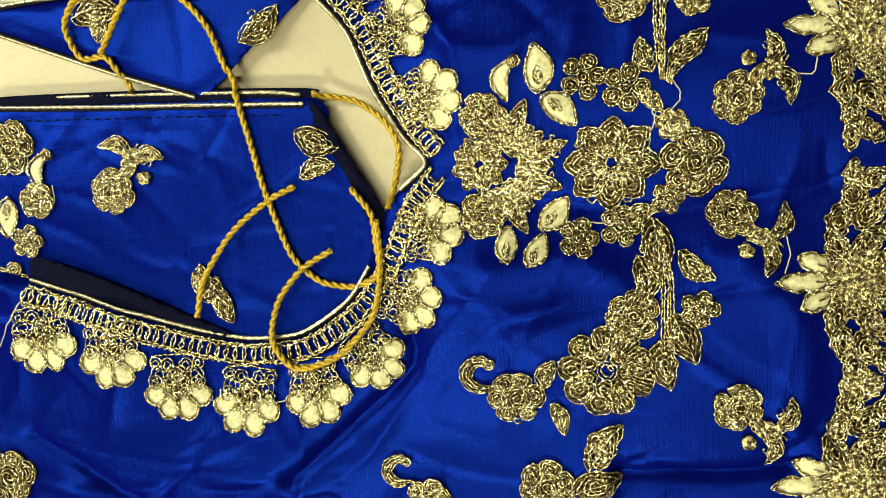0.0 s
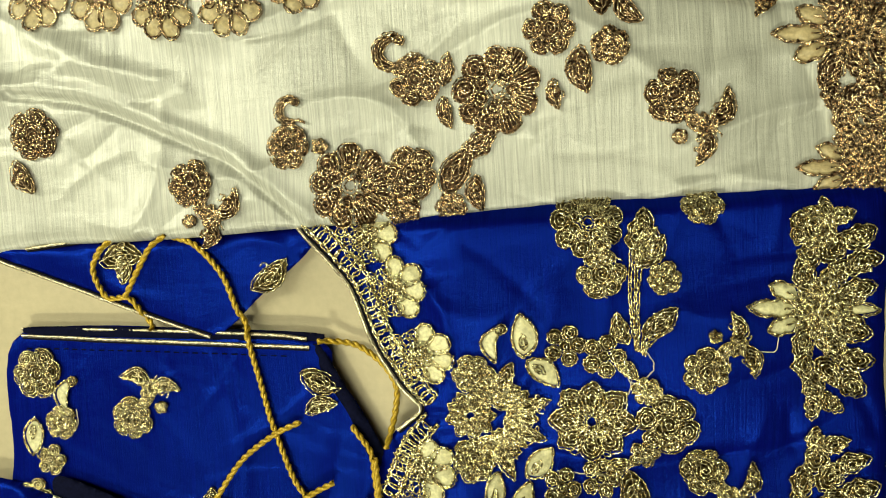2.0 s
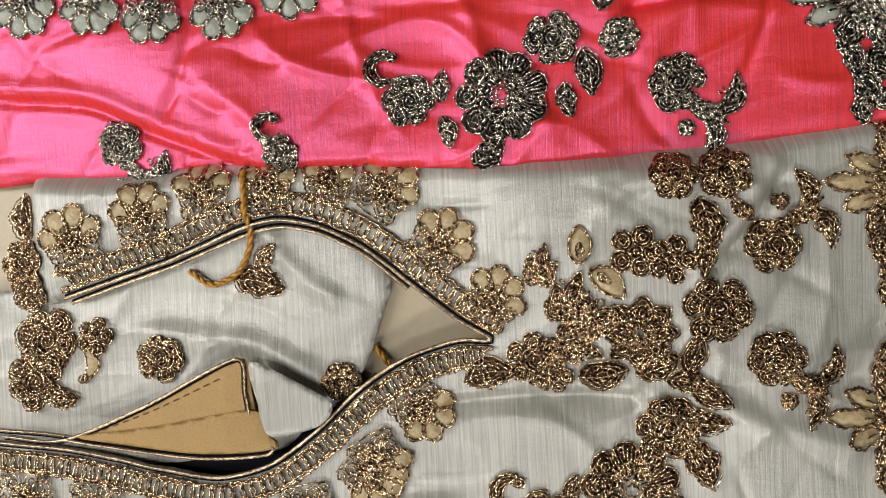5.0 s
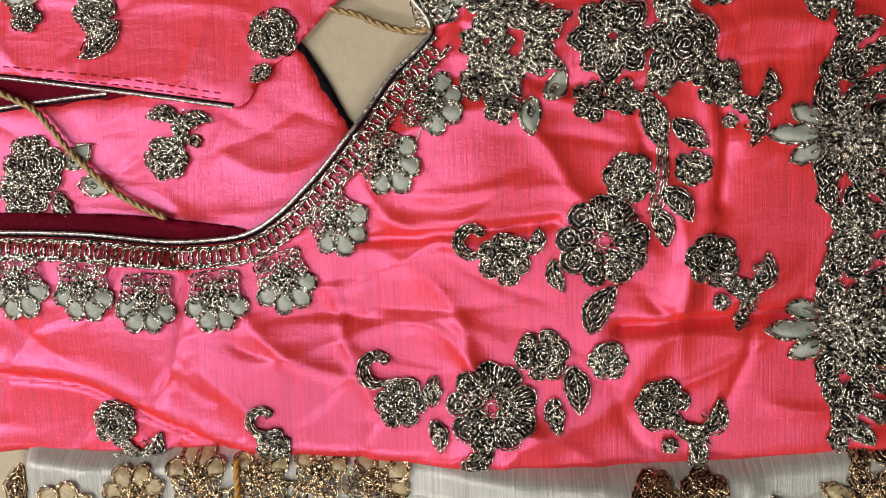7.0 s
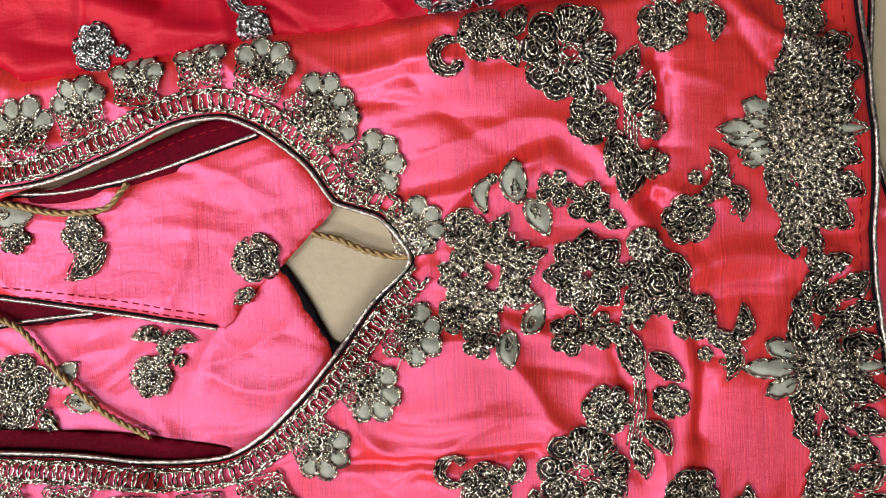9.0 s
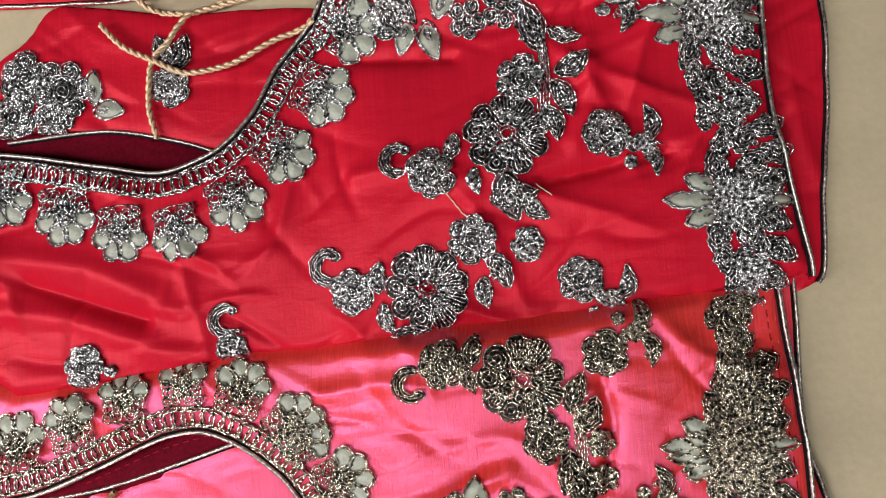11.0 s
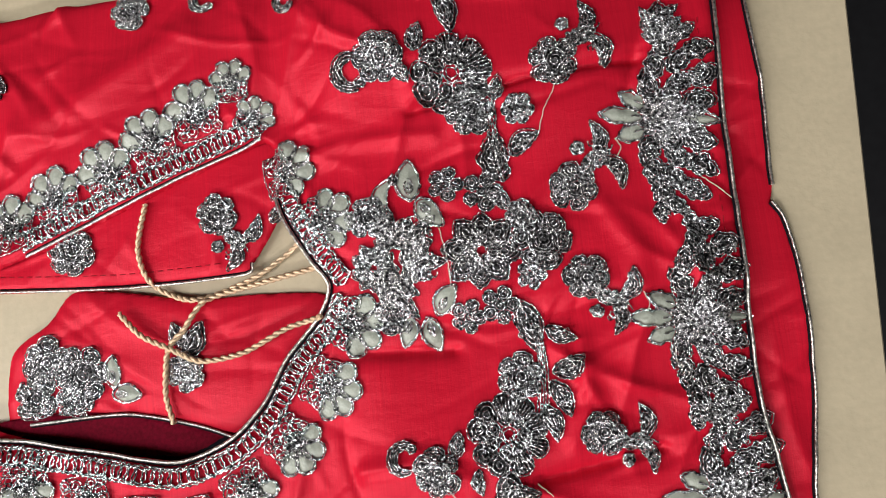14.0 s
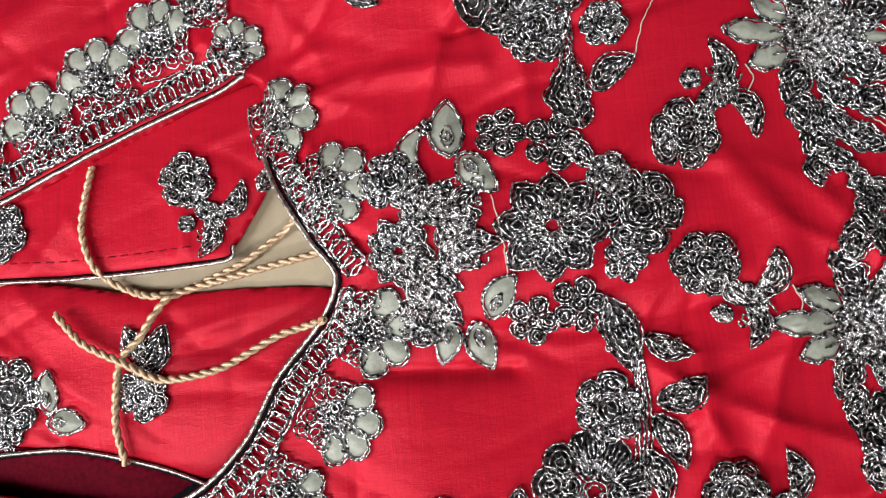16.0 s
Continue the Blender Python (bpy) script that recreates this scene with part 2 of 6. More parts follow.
class Sheet:
    """One layer of cloth: its outline, and its height over the table at any place."""

    def __init__(self, outline, base, seed, amount=1.0, folds=(), tuck=None, roll=0.004, puff=None):
        self.puff = puff
        self.line = spline(outline, 0.0022, closed=True)[:-1]
        self.ring = np.vstack([self.line, self.line[:2]])
        self.base, self.seed, self.amount, self.folds, self.tuck, self.roll = base, seed, amount, folds, tuck, roll

        self.lo, self.cell = self.line.min(0) - 0.012, 0.0012
        n = ((self.line.max(0) + 0.012 - self.lo) / self.cell).astype(int) + 2
        gx, gy = np.meshgrid(self.lo[0] + np.arange(n[0]) * self.cell, self.lo[1] + np.arange(n[1]) * self.cell)
        self.grid = self.height(gx, gy)

    def h(self, x, y):
        """Height from the stored grid."""
        u, v = (np.asarray(x) - self.lo[0]) / self.cell, (np.asarray(y) - self.lo[1]) / self.cell
        u, v = np.clip(u, 0, self.grid.shape[1] - 1.001), np.clip(v, 0, self.grid.shape[0] - 1.001)
        i, j = u.astype(int), v.astype(int)
        u, v, g = u - i, v - j, self.grid
        return (g[j, i] * (1 - u) + g[j, i + 1] * u) * (1 - v) + (g[j + 1, i] * (1 - u) + g[j + 1, i + 1] * u) * v

    def height(self, x, y):
        w = wrinkles(x, y, self.seed) * self.amount
        for amp, wide, line in self.folds:
            d = dist_to(x, y, line)
            if amp > 0:
                w = w + 0.0009 * amp * np.exp(-(d / (wide * 0.00042)) ** 2)
            else:
                w = w + 0.0022 * amp * np.exp(-d / (wide * 0.0003))
        if self.puff:
            w = w + puffed(x, y, *self.puff)
        z = self.base
        if self.tuck is not None:
            k = np.clip((y - np.interp(x, self.tuck[:, 0], self.tuck[:, 1]) + 0.004) / 0.012, 0, 1)
            k = k * k * (3 - 2 * k)
            z, w = z - 0.0075 * k, w * (1 - 0.8 * k)
        edge = np.where(inside(x, y, self.line), dist_to(x, y, self.ring[::2]), 0)
        d = np.clip(edge / 0.007, 0, 1)
        return np.maximum(z + w - self.roll * (1 - np.sqrt(1 - (1 - d) ** 2 * 0.999)), 0.0009)

    def mesh(self, name, mat, parent, label, origin, cell=0.0013):
        lo, hi = self.line.min(0), self.line.max(0)
        nx, ny = int((hi[0] - lo[0]) / cell) + 2, int((hi[1] - lo[1]) / cell) + 2
        gx, gy = np.meshgrid(lo[0] + np.arange(nx) * cell, lo[1] + np.arange(ny) * cell)
        keep = inside(gx[:-1, :-1] + cell / 2, gy[:-1, :-1] + cell / 2, self.line)
        used = np.zeros((ny, nx), int)
        for dy in (0, 1):
            for dx in (0, 1):
                used[dy:ny - 1 + dy, dx:nx - 1 + dx] += keep
        rim = (used > 0) & (used < 4)
        x, y = gx.copy(), gy.copy()
        rx, ry = gx[rim], gy[rim]
        d = (rx[:, None] - self.line[None, :, 0]) ** 2 + (ry[:, None] - self.line[None, :, 1]) ** 2
        best = d.argmin(1)
        x[rim], y[rim] = self.line[best, 0], self.line[best, 1]
        sel = used > 0
        idx = np.full((ny, nx), -1)
        idx[sel] = np.arange(sel.sum())
        px, py = x[sel], y[sel]
        top = np.stack([px, py, self.h(px, py)], 1)
        f = np.stack([idx[:-1, :-1], idx[:-1, 1:], idx[1:, 1:], idx[1:, :-1]], 2)[keep]
        acc = Acc()
        acc.add(top, f)
        ob = link(name, acc, mat, parent, label, origin)
        m = ob.modifiers.new("thickness", "SOLIDIFY")
        m.thickness, m.offset = 0.0007, -1
        return ob


# ---- embroidery: motifs drawn in threads, in units of their own radius ----
def circle(cx, cy, r, a0=0, a1=360, n=14):
    a = np.radians(np.linspace(a0, a1, n))
    return np.stack([cx + r * np.cos(a), cy + r * np.sin(a)], 1)


def closed(p):
    return np.vstack([p, p[:1]])


class Motif:
    def __init__(self, seed):
        self.thread, self.pads, self.satin, self.g = [], [], [], np.random.default_rng(seed)

    def t(self, p, lift=0.0):
        self.thread.append((np.asarray(p, float), lift))

    def fill(self, p, rows=(0.7, 0.42, 0.16), lift=0.3, rise=0.5, edge=True):
        """A closed shape worked in rows of couched thread that follow its outline inwards."""
        c = p.mean(0)
        self.pads.append((c + (p - c) * 0.95, 0.0))
        if edge:
            self.t(closed(p), lift)
        for u in rows:
            q = c + (p - c) * u + self.g.normal(size=p.shape) * 0.018 * np.abs(p - c).max()
            self.t(closed(q), lift + rise * (1 - u))

    def scribble(self, n, reach, r=0.14, x=0.0, y=0.0):
        """Small chance loops of couched thread."""
        for _ in range(n):
            a, d = self.g.uniform(0, 6.28), reach * math.sqrt(self.g.uniform(0.02, 1))
            b = self.g.uniform(0, 360)
            self.t(circle(x + d * math.cos(a), y + d * math.sin(a), r * self.g.uniform(0.6, 1.2), b, b + 290, 7), self.g.uniform(0.4, 0.9))

    def place(self, other, x, y, rot, k, flip=1):
        c, s = math.cos(radians(rot)), math.sin(radians(rot))

        def m(p):
            q = p * np.array([k, k * flip])
            return np.stack([x + q[:, 0] * c - q[:, 1] * s, y + q[:, 0] * s + q[:, 1] * c], 1)

        self.thread += [(m(p), z) for p, z in other.thread]
        self.pads += [(m(p), z) for p, z in other.pads]
        self.satin += [m(p) for p in other.satin]
        return self


def round_petal(dist, a, radial, wide, n=15):
    """A broad rounded petal that sits at a distance from its flower's middle."""
    u = np.radians(np.linspace(0, 336, n))
    p = np.stack([dist + radial * np.cos(u), wide * np.sin(u) * (0.9 + 0.16 * np.cos(u))], 1)
    c, s = math.cos(radians(a)), math.sin(radians(a))
    return np.stack([p[:, 0] * c - p[:, 1] * s, p[:, 0] * s + p[:, 1] * c], 1)


def leaf_outline(length, width, bend=0.0, teeth=0, n=17):
    """A leaf from (-length, 0) to (length, 0), bent sideways, with a scalloped edge where it has teeth."""
    u = np.linspace(0, 1, n)
    w = width * np.sin(np.pi * u ** 0.85) ** 0.75
    if teeth:
        w = w * (0.8 + 0.34 * np.abs(np.sin(np.pi * u * teeth)))
    x, y = (2 * u - 1) * length, bend * (np.sin(np.pi * u) - 0.5)
    return np.vstack([np.stack([x, y + w], 1), np.stack([x, y - w], 1)[-2:0:-1]])


def rose(seed, petals=6):
    o = Motif(seed)
    g = o.g
    turn = g.uniform(0, 360)
    for k in range(petals):
        a = turn + 360 / petals * (k + g.uniform(-0.12, 0.12))
        big_one = g.uniform(0.84, 1.1)
        o.fill(round_petal(0.64, a, 0.34 * big_one, 0.43 * big_one * 6 / petals), (0.74, 0.5, 0.24), 0.2, 0.5)
    a = np.linspace(0, 2 * np.pi * 4.2, 64) + g.uniform(0, 6)
    r = np.linspace(0.03, 0.58, 64) * (1 + 0.07 * np.sin(a * 2.3))
    o.pads.append((circle(0.05, 0, 0.52, 0, 340, 16), 0.3))
    o.scribble(12, 0.85, 0.12)
    o.t(np.stack([0.05 + r * np.cos(a), r * np.sin(a)], 1), 0.9)
    return o


def big(seed):
    """The large rose: fan petals worked in rays on one half, small scrolls on the other, about an open eye."""
    o = Motif(seed)
    g = o.g
    for k in range(9):
        a = 40 * k + 15 + g.uniform(-5, 5)
        z = g.uniform(0.9, 1.08)
        p = round_petal(0.7, a, 0.3 * z, 0.31 * z)
        if k in (0, 1, 2, 7, 8):
            o.fill(p, (), 0.3)
            for d in (-15, -9, -3, 3, 9, 15):
                c, q = math.cos(radians(a + d)), math.sin(radians(a + d))
                o.t([(0.36 * c, 0.36 * q), (0.62 * c, 0.62 * q), (0.93 * z * c, 0.93 * z * q)], 0.5 + g.uniform(0, 0.3))
        else:
            o.fill(p, (0.64, 0.3), 0.3, 0.6)
    for k in range(7):
        a = 51.4 * k + g.uniform(-6, 6)
        o.fill(round_petal(0.38, a, 0.17, 0.19, 10), (0.5,), 0.8, 0.3)
    for r in (0.13, 0.21):
        o.t(circle(0.02, 0.02, r, 0, 345, 12), 0.9)
    o.scribble(40, 0.85, 0.09)
    return o


def leaf(seed):
    o = Motif(seed)
    p = leaf_outline(1.0, o.g.uniform(0.46, 0.6), o.g.uniform(-0.25, 0.25), o.g.choice([0, 0, 3]))
    o.fill(p, (0.76, 0.52, 0.28), 0.2, 0.5)
    o.scribble(4, 0.5, 0.15)
    o.t(p[:17] * 0.5 + p[[0] + list(range(31, 15, -1))] * 0.5, 0.8)
    return o


def crescent(seed):
    """A curved, horn-shaped leaf."""
    o = Motif(seed)
    o.fill(leaf_outline(1.0, 0.42, 0.4, 0), (0.78, 0.54, 0.28), 0.2, 0.5)
    o.scribble(5, 0.5, 0.16)
    return o


def toothed(seed):
    """A long leaf with a deeply scalloped edge, worked in rows along its length."""
    o = Motif(seed)
    p = leaf_outline(1.0, o.g.uniform(0.52, 0.64), o.g.uniform(-0.15, 0.3), 3)
    o.fill(p, (0.76, 0.52, 0.28), 0.2, 0.5)
    o.scribble(5, 0.55, 0.14)
    return o


def sleaf(seed):
    o = Motif(seed)
    p = leaf_outline(1.0, 0.58, o.g.uniform(-0.15, 0.15))
    o.satin.append(p * 0.93)
    o.t(closed(p), 0.2)
    o.t(closed(p) * 1.1, 0.0)
    o.fill(leaf_outline(0.42, 0.2) + np.array([-0.3, 0]), (0.5,), 0.5, 0.2)
    return o


def scurl(seed):
    """A paisley of satin with a corded rim, curled over at its tip."""
    o = Motif(seed)
    p = leaf_outline(1.0, 0.4, 0.5)
    o.satin.append(p * 0.92)
    o.t(closed(p), 0.2)
    o.t(closed(p) * 1.1, 0.0)
    o.fill(round_petal(0.0, 0, 0.3, 0.3, 11) + np.array([0.85, -0.3]), (0.5,), 0.4, 0.2)
    return o


def curl(seed):
    """A hooked tendril: a thick C that opens to one side and ends in a bulb."""
    o = Motif(seed)
    a = np.radians(np.linspace(292, 68, 20))
    w = np.interp(np.linspace(0, 1, 20), (0, 0.15, 0.6, 1), (0.12, 0.24, 0.3, 0.2))
    ring = np.stack([np.cos(a), np.sin(a)], 1)
    p = np.vstack([ring * (0.68 + w)[:, None], (ring * (0.68 - w)[:, None])[::-1]])
    for i in range(0, 19, 3):
        j = min(i + 4, 20)
        o.pads.append((np.vstack([ring[i:j] * (0.66 + w[i:j])[:, None], (ring[i:j] * (0.7 - w[i:j])[:, None])[::-1]]), 0.0))
    o.t(closed(p), 0.2)
    for k in (-0.14, 0.0, 0.13):
        o.t(ring * (0.68 + k) + 0.02 * o.g.normal(size=ring.shape), 0.6)
    o.fill(round_petal(0, 0, 0.27, 0.25, 12) + np.array([0.36, 0.5]), (0.5,), 0.4, 0.3)
    o.t([(0.25, -0.66), (0.55, -0.6), (0.9, -0.75)], 0.2)
    o.t([(0.25, -0.56), (0.6, -0.5), (0.9, -0.65)], 0.2)
    return o


def flo(seed):
    o = Motif(seed)
    g = o.g
    for k in range(5):
        a = 72 * k + g.uniform(-6, 6)
        z = g.uniform(0.9, 1.1)
        o.fill(round_petal(0.6, a, 0.39 * z, 0.42 * z, 12), (0.66, 0.32), 0.2, 0.5)
    o.fill(circle(0, 0, 0.25, 0, 330, 10), (0.4,), 0.7, 0.2)
    return o


def ray_flower(seed, n, tip, inner):
    """A flower of pointed petals about an open eye."""
    o = Motif(seed)
    for k in range(n):
        a = 360 / n * k + o.g.uniform(-4, 4)
        ln = 1.0 * o.g.uniform(0.94, 1.05) - inner
        w = 2.75 / n
        c, q = math.cos(radians(a)), math.sin(radians(a))
        p = leaf_outline(ln / 2, w, 0, 0, 11) * np.array([1, 0.98]) + np.array([inner + ln / 2 + 0.02, 0])
        p = np.stack([p[:, 0] * c - p[:, 1] * q, p[:, 0] * q + p[:, 1] * c], 1)
        o.fill(p, (0.74, 0.5, 0.25), 0.2, 0.5)
    o.scribble(20, 0.85, 0.1)
    for r in (inner, inner + 0.09, inner + 0.18, inner + 0.27):
        o.t(circle(0, 0, r, 0, 350, 22) * (1 + 0.04 * o.g.normal(size=(22, 1))), 0.8 - r)
    for k in range(22):
        a = radians(360 / 22 * k)
        o.t([(math.cos(a) * (inner + 0.03), math.sin(a) * (inner + 0.03)), (math.cos(a) * (inner + 0.34), math.sin(a) * (inner + 0.34))], 0.9)
    return o


def daisy(seed):
    return ray_flower(seed, 8, 1.25, 0.12)


def med(seed):
    return ray_flower(seed, 9, 1.4, 0.16)


def lob(seed):
    """A broad leaf of five rounded lobes, worked in rows along its length."""
    o = Motif(seed)
    for a, ln in ((-58, 0.8), (58, 0.8), (-30, 1.2), (30, 1.2), (0, 1.7)):
        c, q = math.cos(radians(a)), math.sin(radians(a))
        p = leaf_outline(ln / 2, 0.3, 0, 0, 13) + np.array([ln / 2, 0])
        p = np.stack([-0.75 + p[:, 0] * c - p[:, 1] * q, p[:, 0] * q + p[:, 1] * c], 1)
        o.fill(p, (0.76, 0.52, 0.26), 0.2 + 0.2 * (a == 0), 0.4)
    o.scribble(16, 0.6, 0.12)
    return o


def fern(seed):
    o = Motif(seed)
    o.place(leaf(seed), 0.25, 0, 0, 0.75)
    for k, (x, a) in enumerate(((-0.7, 55), (-0.3, 50), (0.15, 45))):
        for s in (1, -1):
            o.place(leaf(seed + k + 3), x + 0.3, 0.36 * s, a * s, 0.42)
    return o


def scallop(seed):
    """The flower of the neckline: a rosette with a fan of broad satin petals outward and open loops inward."""
    o = Motif(seed)
    g = o.g
    for a in (-72, -25, 22, 68):
        a += g.uniform(-4, 4)
        z = g.uniform(0.94, 1.06)
        p = round_petal(0.6, a, 0.37 * z, 0.31 * z)
        o.satin.append(p)
        o.t(closed(p), 0.3)
        o.t(closed(round_petal(0.61, a, 0.42 * z, 0.35 * z)), 0.1)
    for k in range(6):
        o.fill(round_petal(0.24, 60 * k + g.uniform(-8, 8), 0.19, 0.18, 10), (0.5,), 0.7, 0.3)
    o.fill(circle(0, 0, 0.17, 0, 330, 9), (0.4,), 1.0, 0.2)
    for s in (1, -1):
        for x, y, r in ((-0.34, 0.5, 0.25), (-0.12, 0.62, 0.2), (-0.6, 0.26, 0.2), (-0.66, 0.6, 0.17), (-0.42, 0.1, 0.16)):
            o.t(circle(x, y * s, r, 0, 350, 11), g.uniform(0.3, 0.6))
            o.t(circle(x, y * s, r * 0.5, 0, 350, 8), g.uniform(0.4, 0.7))
    o.t([(-0.85, -0.7), (-0.9, 0), (-0.85, 0.7)], 0.1)
    return o


def sprig(seed):
    """A rose on a stalk with a bud and two horn-shaped leaves."""
    o = Motif(seed)
    o.place(rose(seed + 1), 0, 0, o.g.uniform(0, 90), 1.0)
    o.place(crescent(seed + 2), 1.72, 0.62, 100, 0.8, -1)
    o.place(crescent(seed + 3), 2.0, -0.8, -62, 0.74)
    o.place(flo(seed + 4), 1.6, -0.2, 0, 0.46)
    o.place(leaf(seed + 5), 1.1, -0.3, -20, 0.5)
    o.place(rose(seed + 6, 5), 1.12, -1.02, 0, 0.28)
    o.t([(0.9, -0.1), (1.3, -0.4), (2.0, -0.1), (2.3, -0.2)], 0.2)
    return o


def hem(seed):
    """One repeat of the hem border: a burst with satin petals to both sides and sprays of toothed leaves above and below."""
    o = Motif(seed)
    g = o.g
    for s in (1, -1):
        for k, (x, y, a, r) in enumerate(((0.62, 0.36, 10, 0.34), (0.7, 0.84, 18, 0.34), (0.58, 1.3, 26, 0.33), (0.5, 0.16, 14, 0.3), (0.3, 0.66, 40, 0.33), (0.22, 1.08, 48, 0.33),
                                          (0.12, 0.42, 76, 0.36), (-0.26, 0.58, 112, 0.34), (-0.2, 0.98, 82, 0.3), (0.02, 1.38, 66, 0.32),
                                          (0.28, 1.62, 35, 0.26), (-0.02, 1.72, 95, 0.24))):
            o.place(toothed(seed + 70 + k), x + g.uniform(-0.03, 0.03), y * s, (a + g.uniform(-8, 8)) * s, r, s)
    for k in range(13):
        a = 360 / 13 * k
        o.place(leaf(seed + k), 0.24 * math.cos(radians(a)), 0.24 * math.sin(radians(a)), a, 0.24)
    o.place(flo(seed + 60), 0, 0, 0, 0.16)
    o.satin.append(leaf_outline(0.38, 0.09) + np.array([0.62, 0.02]))
    o.t(closed(leaf_outline(0.4, 0.12) + np.array([0.62, 0.02])), 0.4)
    o.t(closed(leaf_outline(0.43, 0.16) + np.array([0.63, 0.02])), 0.2)
    for y, a, k in ((0.2, 158, 0.26), (-0.2, 202, 0.26), (0, 180, 0.4)):
        c, q = math.cos(radians(a)), math.sin(radians(a))
        p = leaf_outline(k, 0.145, 0.0, 2) + np.array([0.38 + k, 0])
        p = np.stack([p[:, 0] * c - p[:, 1] * q, y * 0.3 + p[:, 0] * q + p[:, 1] * c], 1)
        m = p.mean(0)
        o.satin.append(m + (p - m) * 0.94)
        o.t(closed(p), 0.3)
        o.t(closed(m + (p - m) * 1.14), 0.1)
        o.t([(0.36 * c, y * 0.3 + 0.36 * q), (0.6 * c, y * 0.3 + 0.6 * q)], 0.7)
    return o


KINDS = {"nf": (scallop, "scallop_flower"), "rose": (rose, "rose_motif"), "big": (big, "large_rose_motif"), "leaf": (leaf, "leaf_motif"),
         "sleaf": (sleaf, "satin_leaf_motif"), "scurl": (scurl, "paisley_motif"), "curl": (curl, "curl_motif"), "flo": (flo, "floret_motif"),
         "daisy": (daisy, "daisy_motif"), "med": (med, "centre_flower_motif"), "lob": (lob, "lobed_leaf_motif"), "fern": (fern, "fern_motif"),
         "sprig": (sprig, "rose_sprig_motif"), "hem": (hem, "hem_border_motif")}


def fan(acc, p, sheet, lift, dome):
    """A soft padded patch with the outline p."""
    c = p.mean(0)
    n = len(p)
    rings = []
    for k, u in enumerate((1.0, 0.75, 0.4)):
        q = c + (p - c) * u
        rings.append(np.stack([q[:, 0], q[:, 1], sheet.h(q[:, 0], q[:, 1]) + lift + dome * (1 - u * u)], 1))
    mid = np.array([[c[0], c[1], float(sheet.h(c[:1], c[1:])[0]) + lift + dome]])
    f = []
    i = np.arange(n)
    j = (i + 1) % n
    for k in (0, 1):
        f += np.stack([k * n + i, k * n + j, (k + 1) * n + j, (k + 1) * n + i], 1).tolist()
    f += np.stack([2 * n + i, 2 * n + j, 0 * i + 3 * n, 0 * i + 3 * n], 1)[:, :3].tolist()
    acc.v.append(np.vstack(rings + [mid]))
    acc.f.extend([[v + acc.n for v in q] for q in f])
    acc.n += 3 * n + 1


